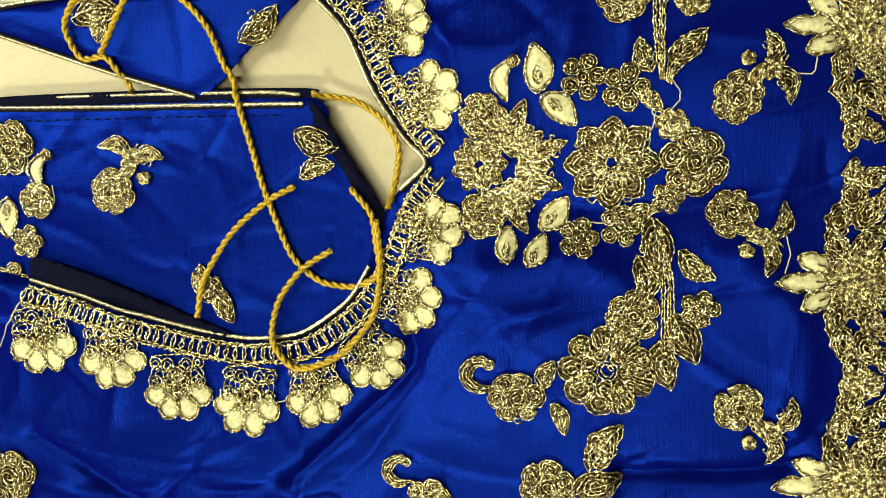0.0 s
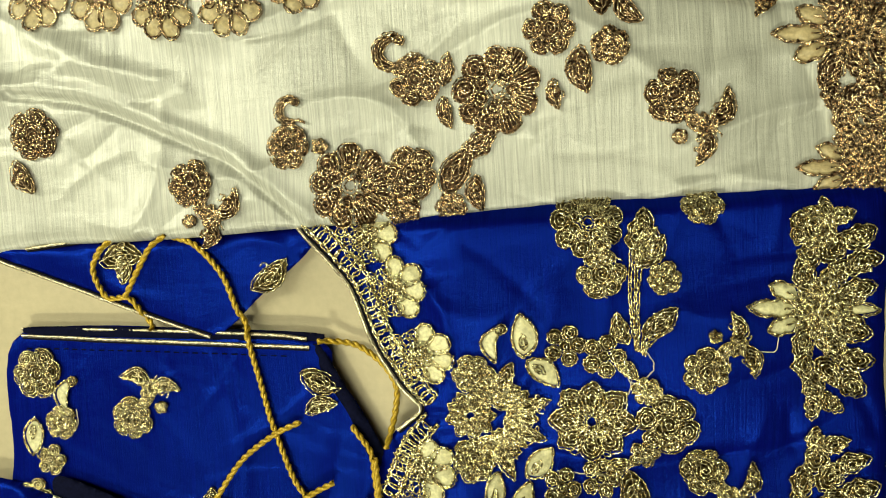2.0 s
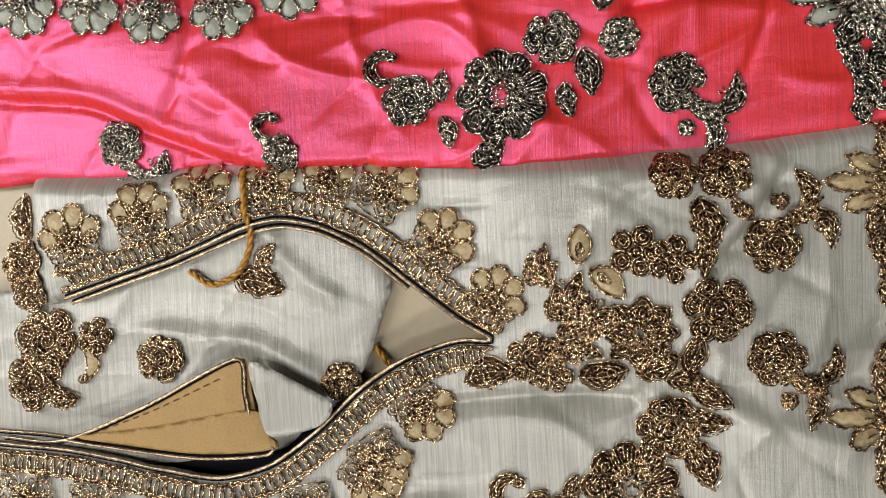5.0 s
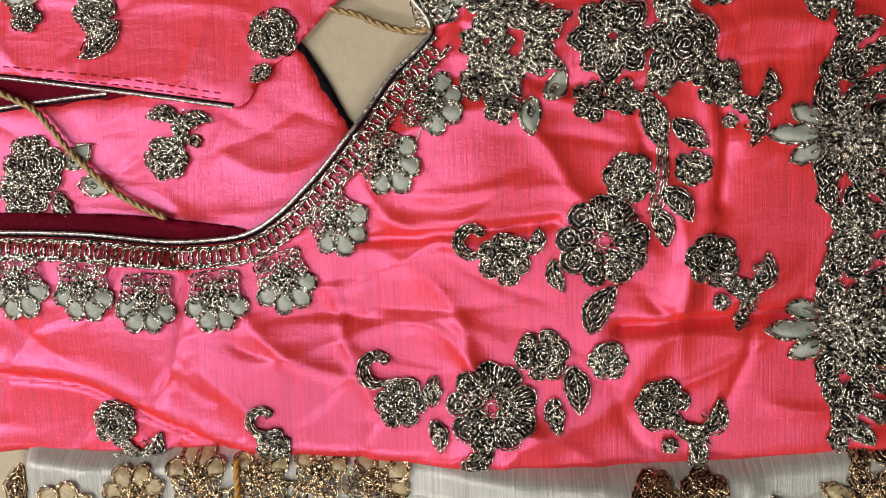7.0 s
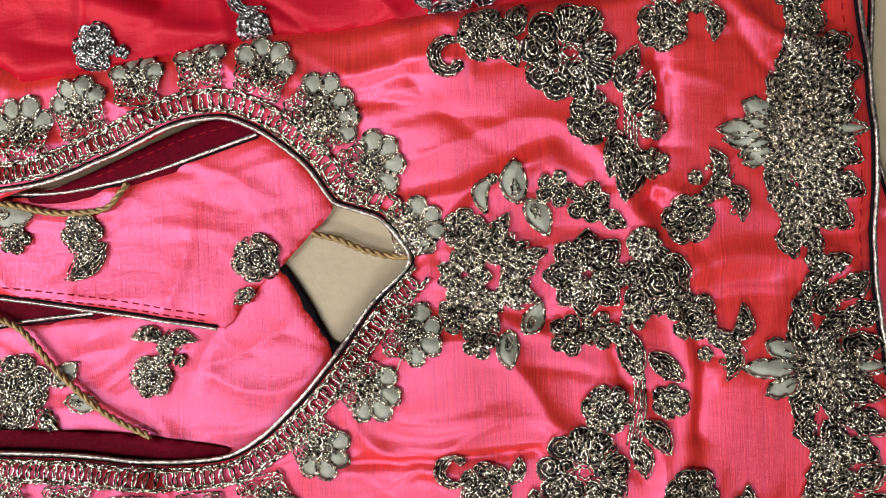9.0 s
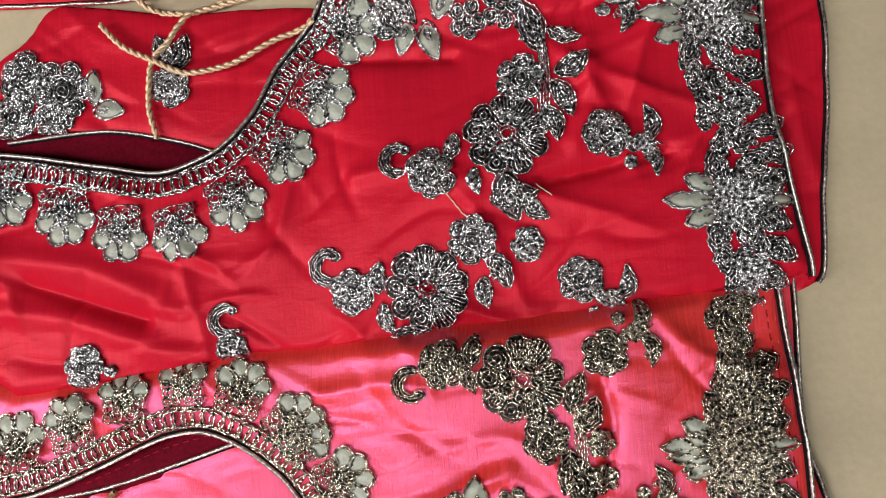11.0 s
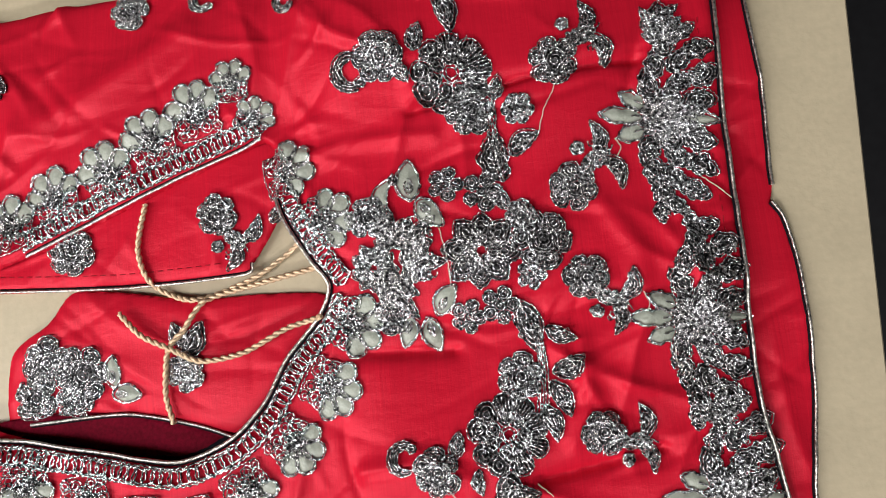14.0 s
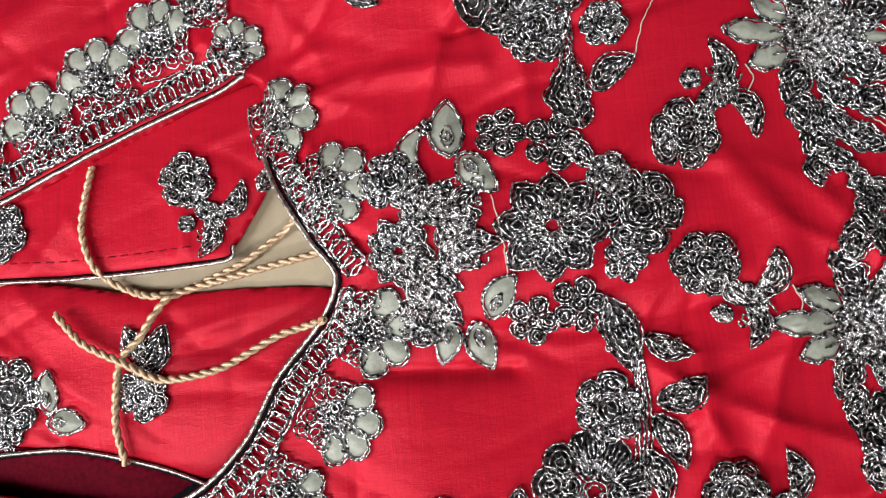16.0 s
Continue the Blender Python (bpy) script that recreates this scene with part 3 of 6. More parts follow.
class Garment:
    def __init__(self, label, origin, cloth_mat, thread_mat, satin_mat, pipe_mat, cord_mat, lining_mat, ground_mat):
        self.o = (*origin, 0)
        self.root = tagged(new("blouse"), label, "blouse", "embroidered blouses on the table")
        self.root.location = self.o
        self.fabric, self.thread, self.satin, self.pipe, self.cord, self.lining = cloth_mat, thread_mat, satin_mat, pipe_mat, cord_mat, lining_mat
        self.ground, self.sheet, self.count = ground_mat, {}, 0

    def layer(self, key, name, outline, base, seed, label, amount=1.0, folds=(), tuck=None, roll=0.004, mat=None, puff=None):
        folds = [(a, w, spline(p, 0.006)) for a, w, p in folds]
        s = Sheet(outline, base, seed, amount, folds, None if tuck is None else np.array(tuck), roll, puff)
        self.sheet[key] = s
        s.mesh(name, mat or self.fabric, self.root, label, self.o)

    def sew(self, kind, key, x, y, rot, size, flip=1):
        """Stitch one motif on a layer."""
        self.count += 1
        make, name = KINDS[kind]
        o = Motif(0).place(make(self.count * 37 + int(abs(x) * 1e5) % 1000), x, y, rot, size, flip)
        sh, g = self.sheet[key], o.g
        pts = [resample(p, 0.00062) for p, z in o.thread]
        lift = np.concatenate([np.full(len(p), z) for p, (q, z) in zip(pts, o.thread)])
        flat = np.vstack(pts)
        flat = flat + g.normal(size=flat.shape) * 0.00016
        z = sh.h(flat[:, 0], flat[:, 1]) + 0.0008 + 0.0011 * lift + g.uniform(0, 0.0007, len(flat))
        xyz = np.column_stack([flat, z])
        bead = np.where(np.arange(len(flat)) % 2, 0.00041, 0.00026) * g.uniform(0.85, 1.15, len(flat))
        acc, sat = Acc(), Acc()
        # Dark pads give the shaded gaps that show between threads.
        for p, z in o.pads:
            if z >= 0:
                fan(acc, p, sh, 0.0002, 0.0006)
        k, ground = 0, len(acc.f)
        for p in pts:
            tube(acc, xyz[k:k + len(p)], bead[k:k + len(p)], 4)
            k += len(p)
        for p in o.satin:
            fan(sat, p, sh, 0.0006, 0.0011)
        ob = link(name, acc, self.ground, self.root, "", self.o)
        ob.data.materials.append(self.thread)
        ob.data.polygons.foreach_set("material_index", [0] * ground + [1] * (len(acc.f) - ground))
        if not sat.empty():
            link("satin_petals", sat, self.satin, ob, "pale smooth satin-stitch filling", (0, 0, 0)).location = (-self.o[0], -self.o[1], 0)

    def stem(self, key, pts):
        acc, sh = Acc(), self.sheet[key]
        p = np.array(pts)
        d = p[1] - p[0]
        nrm = np.array([-d[1], d[0]]) / np.hypot(*d)
        for k in (-2, -1, 0, 1, 2):
            q = spline([p[0] + nrm * 0.0003 * k, (p[0] + p[1]) / 2 + nrm * 0.0009 * k + nrm * 0.001, p[1] + nrm * 0.0011 * k], 0.0007)
            q = q + np.random.default_rng(k + 5).normal(size=q.shape) * 0.00018
            tube(acc, np.column_stack([q, sh.h(q[:, 0], q[:, 1]) + 0.0012 - 0.0002 * abs(k)]), np.where(np.arange(len(q)) % 2, 0.00046, 0.0003), 4)
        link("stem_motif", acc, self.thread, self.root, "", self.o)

    def piping(self, key, r, pts):
        """A metallic corded edge: a core wound with thread."""
        acc, sh = Acc(), self.sheet[key]
        p = spline(pts, 0.001)
        t = np.gradient(p, axis=0)
        t /= np.linalg.norm(t, axis=1)[:, None] + 1e-9
        s = np.column_stack([-t[:, 1], t[:, 0]])
        z = np.maximum.reduce([sh.h(p[:, 0] + s[:, 0] * k, p[:, 1] + s[:, 1] * k) for k in (-0.0025, 0, 0.0025)]) + r * 0.5
        z = np.convolve(np.pad(z, 4, mode="edge"), np.ones(9) / 9, "valid")
        tube(acc, np.column_stack([p, z]), r * 0.66 * (1 + 0.12 * np.sin(np.arange(len(p)) * 1.7)), 7)
        for ph in (0, 3.14):
            a = np.arange(len(p)) * 2.1 + ph
            q = np.column_stack([p + s * (r * 0.5 * np.cos(a))[:, None], z + r * 0.5 * np.sin(a)])
            tube(acc, q, r * 0.34, 4)
        link("piping", acc, self.pipe, self.root, "metallic corded piping along the edge", self.o)
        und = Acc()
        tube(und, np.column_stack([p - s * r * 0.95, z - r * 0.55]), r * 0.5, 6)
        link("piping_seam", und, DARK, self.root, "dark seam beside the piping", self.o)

    def band(self, key, side, pts):
        """Openwork band along the neckline: two chains joined by looped rungs."""
        acc, sh = Acc(), self.sheet[key]
        p = spline(pts, 0.0011)
        t = np.gradient(p, axis=0)
        t /= np.linalg.norm(t, axis=1)[:, None] + 1e-9
        s = np.column_stack([t[:, 1], -t[:, 0]]) * side
        g = np.random.default_rng(len(p))

        def at(q, up):
            return np.column_stack([q, sh.h(q[:, 0], q[:, 1]) + up])

        for off in (0.0024, 0.0033, 0.0086, 0.0096):
            q = p + s * off + g.normal(size=p.shape) * 0.00022
            q = q + s * (np.where(np.arange(len(p)) % 2, 1, -1) * 0.0003)[:, None]
            tube(acc, at(q, 0.0011 + g.uniform(0, 0.0004, len(q))), 0.0005, 4)
        u = np.linspace(0, 1, 7)
        for i in range(0, len(p) - 3, 3):
            a = p[i] + s[i] * 0.003
            d, w = s[i] * 0.0058, t[i] * 0.0007
            loop = np.vstack([a + u[:, None] * d + np.sin(u * np.pi)[:, None] * w, a + u[::-1, None] * d - np.sin(u[::-1] * np.pi)[:, None] * w])
            loop = loop + g.normal(size=loop.shape) * 0.0002
            tube(acc, at(loop, 0.0012 + g.uniform(0, 0.0004, len(loop))), 0.00046, 4)
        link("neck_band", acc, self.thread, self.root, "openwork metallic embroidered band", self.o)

    def loose(self, key, pts):
        """A thin pale thread end lying on the cloth."""
        acc, sh = Acc(), self.sheet[key]
        p = spline(pts, 0.0012)
        p = p + np.random.default_rng(len(p)).normal(size=p.shape) * 0.00012
        tube(acc, np.column_stack([p, sh.h(p[:, 0], p[:, 1]) + 0.0009]), 0.00022, 4)
        link("loose_thread", acc, LOOSE, self.root, "thin pale loose thread", self.o)

    def stitches(self, key, pts, mat):
        """A line of running stitch."""
        acc, sh = Acc(), self.sheet[key]
        p = spline(pts, 0.0006)
        for i in range(0, len(p) - 5, 7):
            q = p[i:i + 5]
            tube(acc, np.column_stack([q, sh.h(q[:, 0], q[:, 1]) + 0.0001]), 0.00028, 4)
        link("stitch_line", acc, mat, self.root, "running stitch along the edge", self.o)

    def string(self, key, pts, lift):
        """A twisted tie cord lying over the layers."""
        p = spline(pts, 0.0011)
        z = np.zeros(len(p)) + 0.0
        for sh in self.sheet.values():
            on = inside(p[:, 0], p[:, 1], sh.line)
            z = np.maximum(z, np.where(on, sh.h(p[:, 0], p[:, 1]), 0))
        k = np.ones(15) / 15
        z = np.maximum(z, np.convolve(np.pad(z, 7, mode="edge"), k, "valid")) + 0.0021 + lift
        t = np.gradient(p, axis=0)
        t /= np.linalg.norm(t, axis=1)[:, None] + 1e-9
        s = np.column_stack([-t[:, 1], t[:, 0]])
        acc = Acc()
        for ph in (0, 3.1416):
            a = np.arange(len(p)) * 1.02 + ph
            tube(acc, np.column_stack([p + s * (0.0006 * np.cos(a))[:, None], z + 0.0006 * np.sin(a)]), 0.00078, 6)
        link("tie_cord", acc, self.cord, self.root, "twisted tie cord of shiny yarn", self.o)


# ---- the table, and an unseen room added round it ----
EDGE = np.array([(0.2335, 0.7718), (0.2239, 0.6262)])
run = (EDGE[0] - EDGE[1]) / np.linalg.norm(EDGE[0] - EDGE[1])
out = np.array([run[1], -run[0]])
table = tagged(new("table"), "beige laminate shop table under the blouses", "table")
table.location = (0, 0.35, -0.76)


def slab(acc, a, b, c, d, z0, z1, r):
    """A board with four corners and softened upper edges."""
    q = np.array([a, b, c, d])
    m = q.mean(0)
    v = [np.column_stack([m + (q - m) * k, np.full(4, z)]) for k, z in ((1, z0), (1, z1 - r), (1 - 0.3 * r, z1 - 0.3 * r), (1 - r, z1))]
    f = [(0, 3, 2, 1), (12, 13, 14, 15)] + [(4 * k + i, 4 * k + (i + 1) % 4, 4 * k + 4 + (i + 1) % 4, 4 * k + 4 + i) for k in range(3) for i in range(4)]
    acc.v.append(np.vstack(v))
    acc.f.extend([[i + acc.n for i in q] for q in f])
    acc.n += 16


top = Acc()
e0, e1 = EDGE[0] + run * 0.55, EDGE[1] - run * 1.1
slab(top, e1 - out * 0.8, e1, e0, e0 - out * 0.8, -0.03, 0.0, 0.003)
link("table_top", top, TABLE, table, "", (0, 0.35, -0.76), False)
for p in (e0 - out * 0.06 - run * 0.06, e1 - out * 0.06 + run * 0.06, e0 - out * 0.74 - run * 0.06, e1 - out * 0.74 + run * 0.06):
    leg = Acc()
    box(leg, p[0] - 0.025, p[0] + 0.025, p[1] - 0.025, p[1] + 0.025, -0.76, -0.031)
    link("leg", leg, DARK, table, "", (0, 0.35, -0.76), False)
# Walls and ceiling are out of view, added to shape the light.
for name, b, m in (("floor", (-2.5, 2.5, -2.2, 2.9, -0.82, -0.76), FLOOR_TILE), ("ceiling", (-2.5, 2.5, -2.2, 2.9, 2.4, 2.5), ROOM_SHELL),
                   ("wall_west", (-2.6, -2.5, -2.2, 2.9, -0.82, 2.5), ROOM_SHELL), ("wall_east", (2.5, 2.6, -2.2, 2.9, -0.82, 2.5), ROOM_SHELL),
                   ("wall_south", (-2.6, 2.6, -2.3, -2.2, -0.82, 2.5), ROOM_SHELL), ("wall_north", (-2.6, 2.6, 2.9, 3.0, -0.82, 2.5), ROOM_SHELL)):
    acc = Acc()
    box(acc, *b)
    tagged(link(name, acc, m, None, "", (0, 0, 0), False), name.replace("_", " "), name.split("_")[0], kind="structure")


# ---- the blouses ----

blue = Garment('royal blue silk blouse with pale gold thread embroidery, laid flat', (-0.016, 0.022), BLUE_SILK, GOLD_THREAD, PALE_SATIN, PIPE_GOLD, YELLOW_CORD, BLUE_LINING, GOLD_GROUND)
blue_folds = []
blue_folds.append((3, 14, [(0.0166, -0.0063), (0.0423, -0.0026), (0.0591, -0.0102)]))
blue_folds.append((-2.5, 9, [(-0.0148, -0.0212), (-0.0119, -0.0379), (-0.0345, -0.0585), (-0.0627, -0.0821)]))
blue_folds.append((2.5, 16, [(-0.1835, -0.0606), (-0.1355, -0.0704), (-0.0714, -0.0799)]))
blue_folds.append((-2, 8, [(-0.1689, -0.0632), (-0.1463, -0.0795), (-0.1237, -0.0934)]))
blue_folds.append((2, 14, [(0.0928, -0.0003), (0.1155, -0.0261), (0.1186, -0.0533)]))
blue_folds.append((1.8, 10, [(0.0216, -0.0226), (0.0608, -0.0162), (0.0891, -0.0039)]))
blue_folds.append((-2, 7, [(0.0582, -0.0785), (0.0961, -0.0791), (0.1145, -0.0772)]))
blue.layer('front', 'front_panel', [(-0.1986, 0.0045), (-0.1631, -0.0016), (-0.1294, -0.0130), (-0.0967, -0.0237), (-0.0761, -0.0280), (-0.0554, -0.0264), (-0.0367, -0.0151), (-0.0271, -0.0027), (-0.0227, 0.0139), (-0.0145, 0.0250), (-0.0044, 0.0332), (-0.0112, 0.0423), (-0.0207, 0.0595), (-0.0299, 0.0808), (-0.0438, 0.0975), (-0.0540, 0.1078), (-0.0769, 0.1190), (-0.0783, 0.1324), (0.0135, 0.1315), (0.0950, 0.1287), (0.1517, 0.1302), (0.1630, 0.1294), (0.1613, 0.0845), (0.1591, 0.0350), (0.1585, -0.0068), (0.1570, -0.0541), (0.1585, -0.1144), (-0.0046, -0.1170), (-0.1412, -0.1192), (-0.2230, -0.1205), (-0.2122, -0.0461)], 0.0110, 3, 'front panel of the blouse', 1.45, blue_folds, [(-0.2057, 0.1062), (-0.1513, 0.1035), (-0.1019, 0.1029), (-0.0548, 0.1040), (-0.0320, 0.1043), (0.0225, 0.1039), (0.0740, 0.1043), (0.1228, 0.1054), (0.1508, 0.1062), (0.1672, 0.1062)], puff=(-0.0044, 0.0332))
blue.layer('back', 'back_panel', [(-0.1758, 0.0672), (-0.0513, 0.0609), (-0.0391, 0.0466), (-0.0273, 0.0267), (-0.0233, 0.0116), (-0.0264, -0.0076), (-0.0481, -0.0308), (-0.0900, -0.0320), (-0.1326, -0.0194), (-0.1675, -0.0136), (-0.1883, -0.0302), (-0.1846, 0.0140)], 0.0052, 4, 'back panel seen inside the neckline', 0.9, blue_folds, None, 0.002)
blue.layer('flap', 'back_panel', [(-0.1842, 0.1203), (-0.1312, 0.1235), (-0.0773, 0.1198), (-0.0508, 0.1127), (-0.0446, 0.0979), (-0.0670, 0.0785), (-0.0890, 0.0631), (-0.1237, 0.0758), (-0.1715, 0.0951), (-0.1863, 0.1014)], 0.0068, 4, 'back panel seen inside the neckline', 0.9, blue_folds, [(-0.2057, 0.1062), (-0.1513, 0.1035), (-0.1019, 0.1029), (-0.0548, 0.1040), (-0.0320, 0.1043), (0.0225, 0.1039), (0.0740, 0.1043), (0.1228, 0.1054), (0.1508, 0.1062), (0.1672, 0.1062)], 0.002)
blue.layer('facing', 'facing', [(-0.1604, 0.0074), (-0.1292, -0.0042), (-0.1014, -0.0171), (-0.0822, -0.0265), (-0.0999, -0.0265), (-0.1303, -0.0157), (-0.1610, -0.0029)], 0.009, 5, 'dark inner facing and shade strip of the neckline', 0.2, (), None, 0.001, blue.lining)
# Dark strip painted as the shadow along the back panel's right edge.
blue.layer('shade_strip', 'facing', [(-0.0467, 0.0585), (-0.0423, 0.0556), (-0.0330, 0.0381), (-0.0214, 0.0162), (-0.0246, 0.0075), (-0.0344, 0.0303), (-0.0432, 0.0458)], 0.007, 5, 'dark inner facing and shade strip of the neckline', 0.2, (), None, 0.001, blue.lining)
blue.layer('facing3', 'facing', [(-0.1693, 0.0698), (-0.1081, 0.0673), (-0.0464, 0.0629), (-0.0466, 0.0594), (-0.1085, 0.0627), (-0.1696, 0.0665)], 0.0065, 5, 'dark inner facing and shade strip of the neckline', 0.2, (), None, 0.001, blue.lining)
blue.piping('front', 0.00110, [(-0.1625, -0.0011), (-0.1293, -0.0126), (-0.0967, -0.0233), (-0.0760, -0.0276), (-0.0554, -0.0260), (-0.0367, -0.0147), (-0.0280, -0.0027)])
blue.piping('front', 0.00110, [(-0.0145, 0.0243), (-0.0044, 0.0332), (-0.0112, 0.0423), (-0.0207, 0.0595), (-0.0299, 0.0808), (-0.0438, 0.0975), (-0.0540, 0.1078), (-0.0725, 0.1155)])
blue.piping('back', 0.00110, [(-0.1748, 0.0662), (-0.1339, 0.0631), (-0.0967, 0.0607), (-0.0481, 0.0574)])
blue.piping('back', 0.00100, [(-0.1751, 0.0691), (-0.1210, 0.0665), (-0.0652, 0.0629), (-0.0490, 0.0608)])
blue.piping('flap', 0.00100, [(-0.0890, 0.0629), (-0.1237, 0.0753), (-0.1716, 0.0948), (-0.1863, 0.1014)])
blue.piping('flap', 0.00100, [(-0.1669, 0.1025), (-0.1454, 0.1044), (-0.1111, 0.1076)])
blue.piping('back', 0.00100, [(-0.1619, 0.0036), (-0.1316, -0.0079), (-0.1080, -0.0179), (-0.0872, -0.0264)])
blue.band('flap', -1, [(-0.1649, 0.1010), (-0.1425, 0.1028), (-0.1087, 0.1059)])
blue.band('front', 1, [(-0.1625, -0.0011), (-0.1293, -0.0126), (-0.0967, -0.0233), (-0.0760, -0.0276), (-0.0554, -0.0260), (-0.0367, -0.0147), (-0.0247, 0.0014), (-0.0147, 0.0219), (-0.0044, 0.0332)])
blue.band('front', 1, [(-0.0044, 0.0332), (-0.0112, 0.0423), (-0.0207, 0.0595), (-0.0299, 0.0808), (-0.0438, 0.0975), (-0.0540, 0.1078), (-0.0680, 0.1130)])
blue.sew('nf', 'front', -0.1572, -0.0236, -85, 0.0139)
blue.sew('nf', 'front', -0.1291, -0.0305, -85, 0.0136)
blue.sew('nf', 'front', -0.1044, -0.0441, -92, 0.0134)
blue.sew('nf', 'front', -0.0774, -0.0501, -97, 0.0134)
blue.sew('nf', 'front', -0.0497, -0.0468, -79, 0.0128)
blue.sew('nf', 'front', -0.0276, -0.0347, -52, 0.0125)
blue.sew('nf', 'front', -0.0132, -0.0143, -17, 0.0123)
blue.sew('nf', 'front', -0.0045, 0.0092, 9, 0.0123)
blue.sew('nf', 'front', -0.0016, 0.0549, 10, 0.0121)
blue.sew('nf', 'front', -0.0102, 0.0794, 19, 0.0121)
blue.sew('nf', 'front', -0.0209, 0.0993, 28, 0.0119)
blue.sew('med', 'front', 0.0148, 0.0310, -4, 0.0099)
blue.sew('lob', 'front', 0.0271, 0.0427, 61, 0.0106)
blue.sew('lob', 'front', 0.0356, 0.0341, 16, 0.0101)
blue.sew('lob', 'front', 0.0341, 0.0241, -18, 0.0095)
blue.sew('lob', 'front', 0.0255, 0.0155, -63, 0.0107)
blue.sew('rose', 'front', 0.0171, 0.0469, -4, 0.0081)
blue.sew('rose', 'front', 0.0146, 0.0136, -3, 0.0082)
blue.sew('daisy', 'front', 0.0586, 0.0286, -4, 0.0157)
blue.sew('rose', 'front', 0.0848, 0.0270, -4, 0.0113)
blue.sew('rose', 'front', 0.0783, 0.0395, -4, 0.0054)
blue.sew('flo', 'front', 0.0767, 0.0157, -3, 0.0057)
blue.sew('scurl', 'front', 0.0253, 0.0585, 77, 0.0067)
blue.sew('sleaf', 'front', 0.0361, 0.0610, 92, 0.0075)
blue.sew('sleaf', 'front', 0.0427, 0.0472, -44, 0.0069)
blue.sew('flo', 'front', 0.0507, 0.0568, -5, 0.0078)
blue.sew('flo', 'front', 0.0640, 0.0525, -4, 0.0081)
blue.sew('leaf', 'front', 0.0718, 0.0474, -44, 0.0053)
blue.sew('sleaf', 'front', 0.0395, 0.0127, 47, 0.0067)
blue.sew('sleaf', 'front', 0.0228, 0.0034, 82, 0.0058)
blue.sew('sleaf', 'front', 0.0328, 0.0009, 57, 0.0057)
blue.sew('flo', 'front', 0.0470, 0.0043, -3, 0.0069)
blue.sew('flo', 'front', 0.0609, 0.0072, -3, 0.0072)
blue.sew('leaf', 'front', 0.0679, 0.0112, 18, 0.0053)
blue.stem('front', [(0.0756, 0.0539), (0.0772, 0.0903)])
blue.stem('front', [(0.0774, 0.0528), (0.0825, 0.0610)])
blue.sew('rose', 'front', 0.0645, 0.0819, -6, 0.0091)
blue.sew('leaf', 'front', 0.0839, 0.0638, 37, 0.0076)
blue.sew('rose', 'front', 0.0864, 0.0789, -5, 0.0059)
blue.sew('leaf', 'front', 0.0806, 0.0909, 57, 0.0071)
blue.sew('leaf', 'front', 0.0702, 0.0621, 107, 0.0060)
blue.sew('leaf', 'front', 0.0722, -0.0009, -88, 0.0107)
blue.sew('leaf', 'front', 0.0679, -0.0107, -83, 0.0083)
blue.sew('leaf', 'front', 0.0843, -0.0074, -44, 0.0073)
blue.sew('rose', 'front', 0.0634, -0.0227, -2, 0.0094)
blue.sew('flo', 'front', 0.0851, -0.0214, -2, 0.0065)
blue.sew('leaf', 'front', 0.0733, -0.0401, -83, 0.0087)
blue.sew('leaf', 'front', 0.0799, -0.0312, -68, 0.0093)
blue.stem('front', [(0.0739, 0.0069), (0.0745, -0.0351)])
blue.sew('big', 'front', 0.0540, -0.0415, -1, 0.0161)
blue.sew('rose', 'front', 0.0228, -0.0510, -1, 0.0101)
blue.sew('curl', 'front', 0.0113, -0.0419, 0, 0.0079)
blue.sew('leaf', 'front', 0.0339, -0.0424, 68, 0.0058)
blue.sew('leaf', 'front', 0.0377, -0.0587, -73, 0.0061)
blue.sew('leaf', 'front', 0.0524, -0.0679, 54, 0.0096)
blue.sew('sprig', 'front', 0.0983, 0.0463, 32, 0.0083, -1)
blue.sew('sprig', 'front', 0.0972, 0.0096, -34, 0.0084)
blue.sew('sprig', 'front', 0.0965, -0.0551, -33, 0.0086)
blue.sew('hem', 'front', 0.1335, -0.0145, -2, 0.0203)
blue.sew('hem', 'front', 0.1366, 0.0656, -5, 0.0197)
blue.sew('hem', 'front', 0.1325, -0.0837, 0, 0.0209)
blue.sew('curl', 'front', -0.0214, -0.0785, 0, 0.0069)
blue.sew('rose', 'front', 0.0319, -0.0835, -0, 0.0099)
blue.sew('leaf', 'front', 0.0492, -0.0825, 21, 0.0095)
blue.sew('leaf', 'front', 0.0508, -0.0702, 59, 0.0084)
blue.sew('rose', 'front', -0.1811, -0.0798, -0, 0.0118)
blue.sew('rose', 'front', -0.0112, -0.0899, 0, 0.0090)
blue.sew('leaf', 'front', 0.0786, 0.0966, 68, 0.0077)
blue.sew('leaf', 'front', 0.0824, 0.0883, 48, 0.0072)
blue.sew('big', 'front', 0.0606, 0.0997, -2, 0.0125)
blue.sew('rose', 'front', 0.1000, 0.1035, -3, 0.0071)
blue.sew('rose', 'front', 0.1355, 0.0935, -2, 0.0081)
blue.sew('rose', 'back', -0.1689, 0.0503, -2, 0.0110)
blue.sew('scurl', 'back', -0.1563, 0.0409, 74, 0.0073)
blue.sew('rose', 'back', -0.1587, 0.0292, -2, 0.0073)
blue.sew('sleaf', 'back', -0.1724, 0.0232, -96, 0.0074)
blue.sew('flo', 'back', -0.1646, 0.0135, -1, 0.0066)
blue.sew('flo', 'back', -0.1729, -0.0015, -1, 0.0074)
blue.sew('rose', 'back', -0.1802, -0.0159, -0, 0.0059)
blue.sew('sprig', 'back', -0.1258, 0.0304, 61, 0.0092)
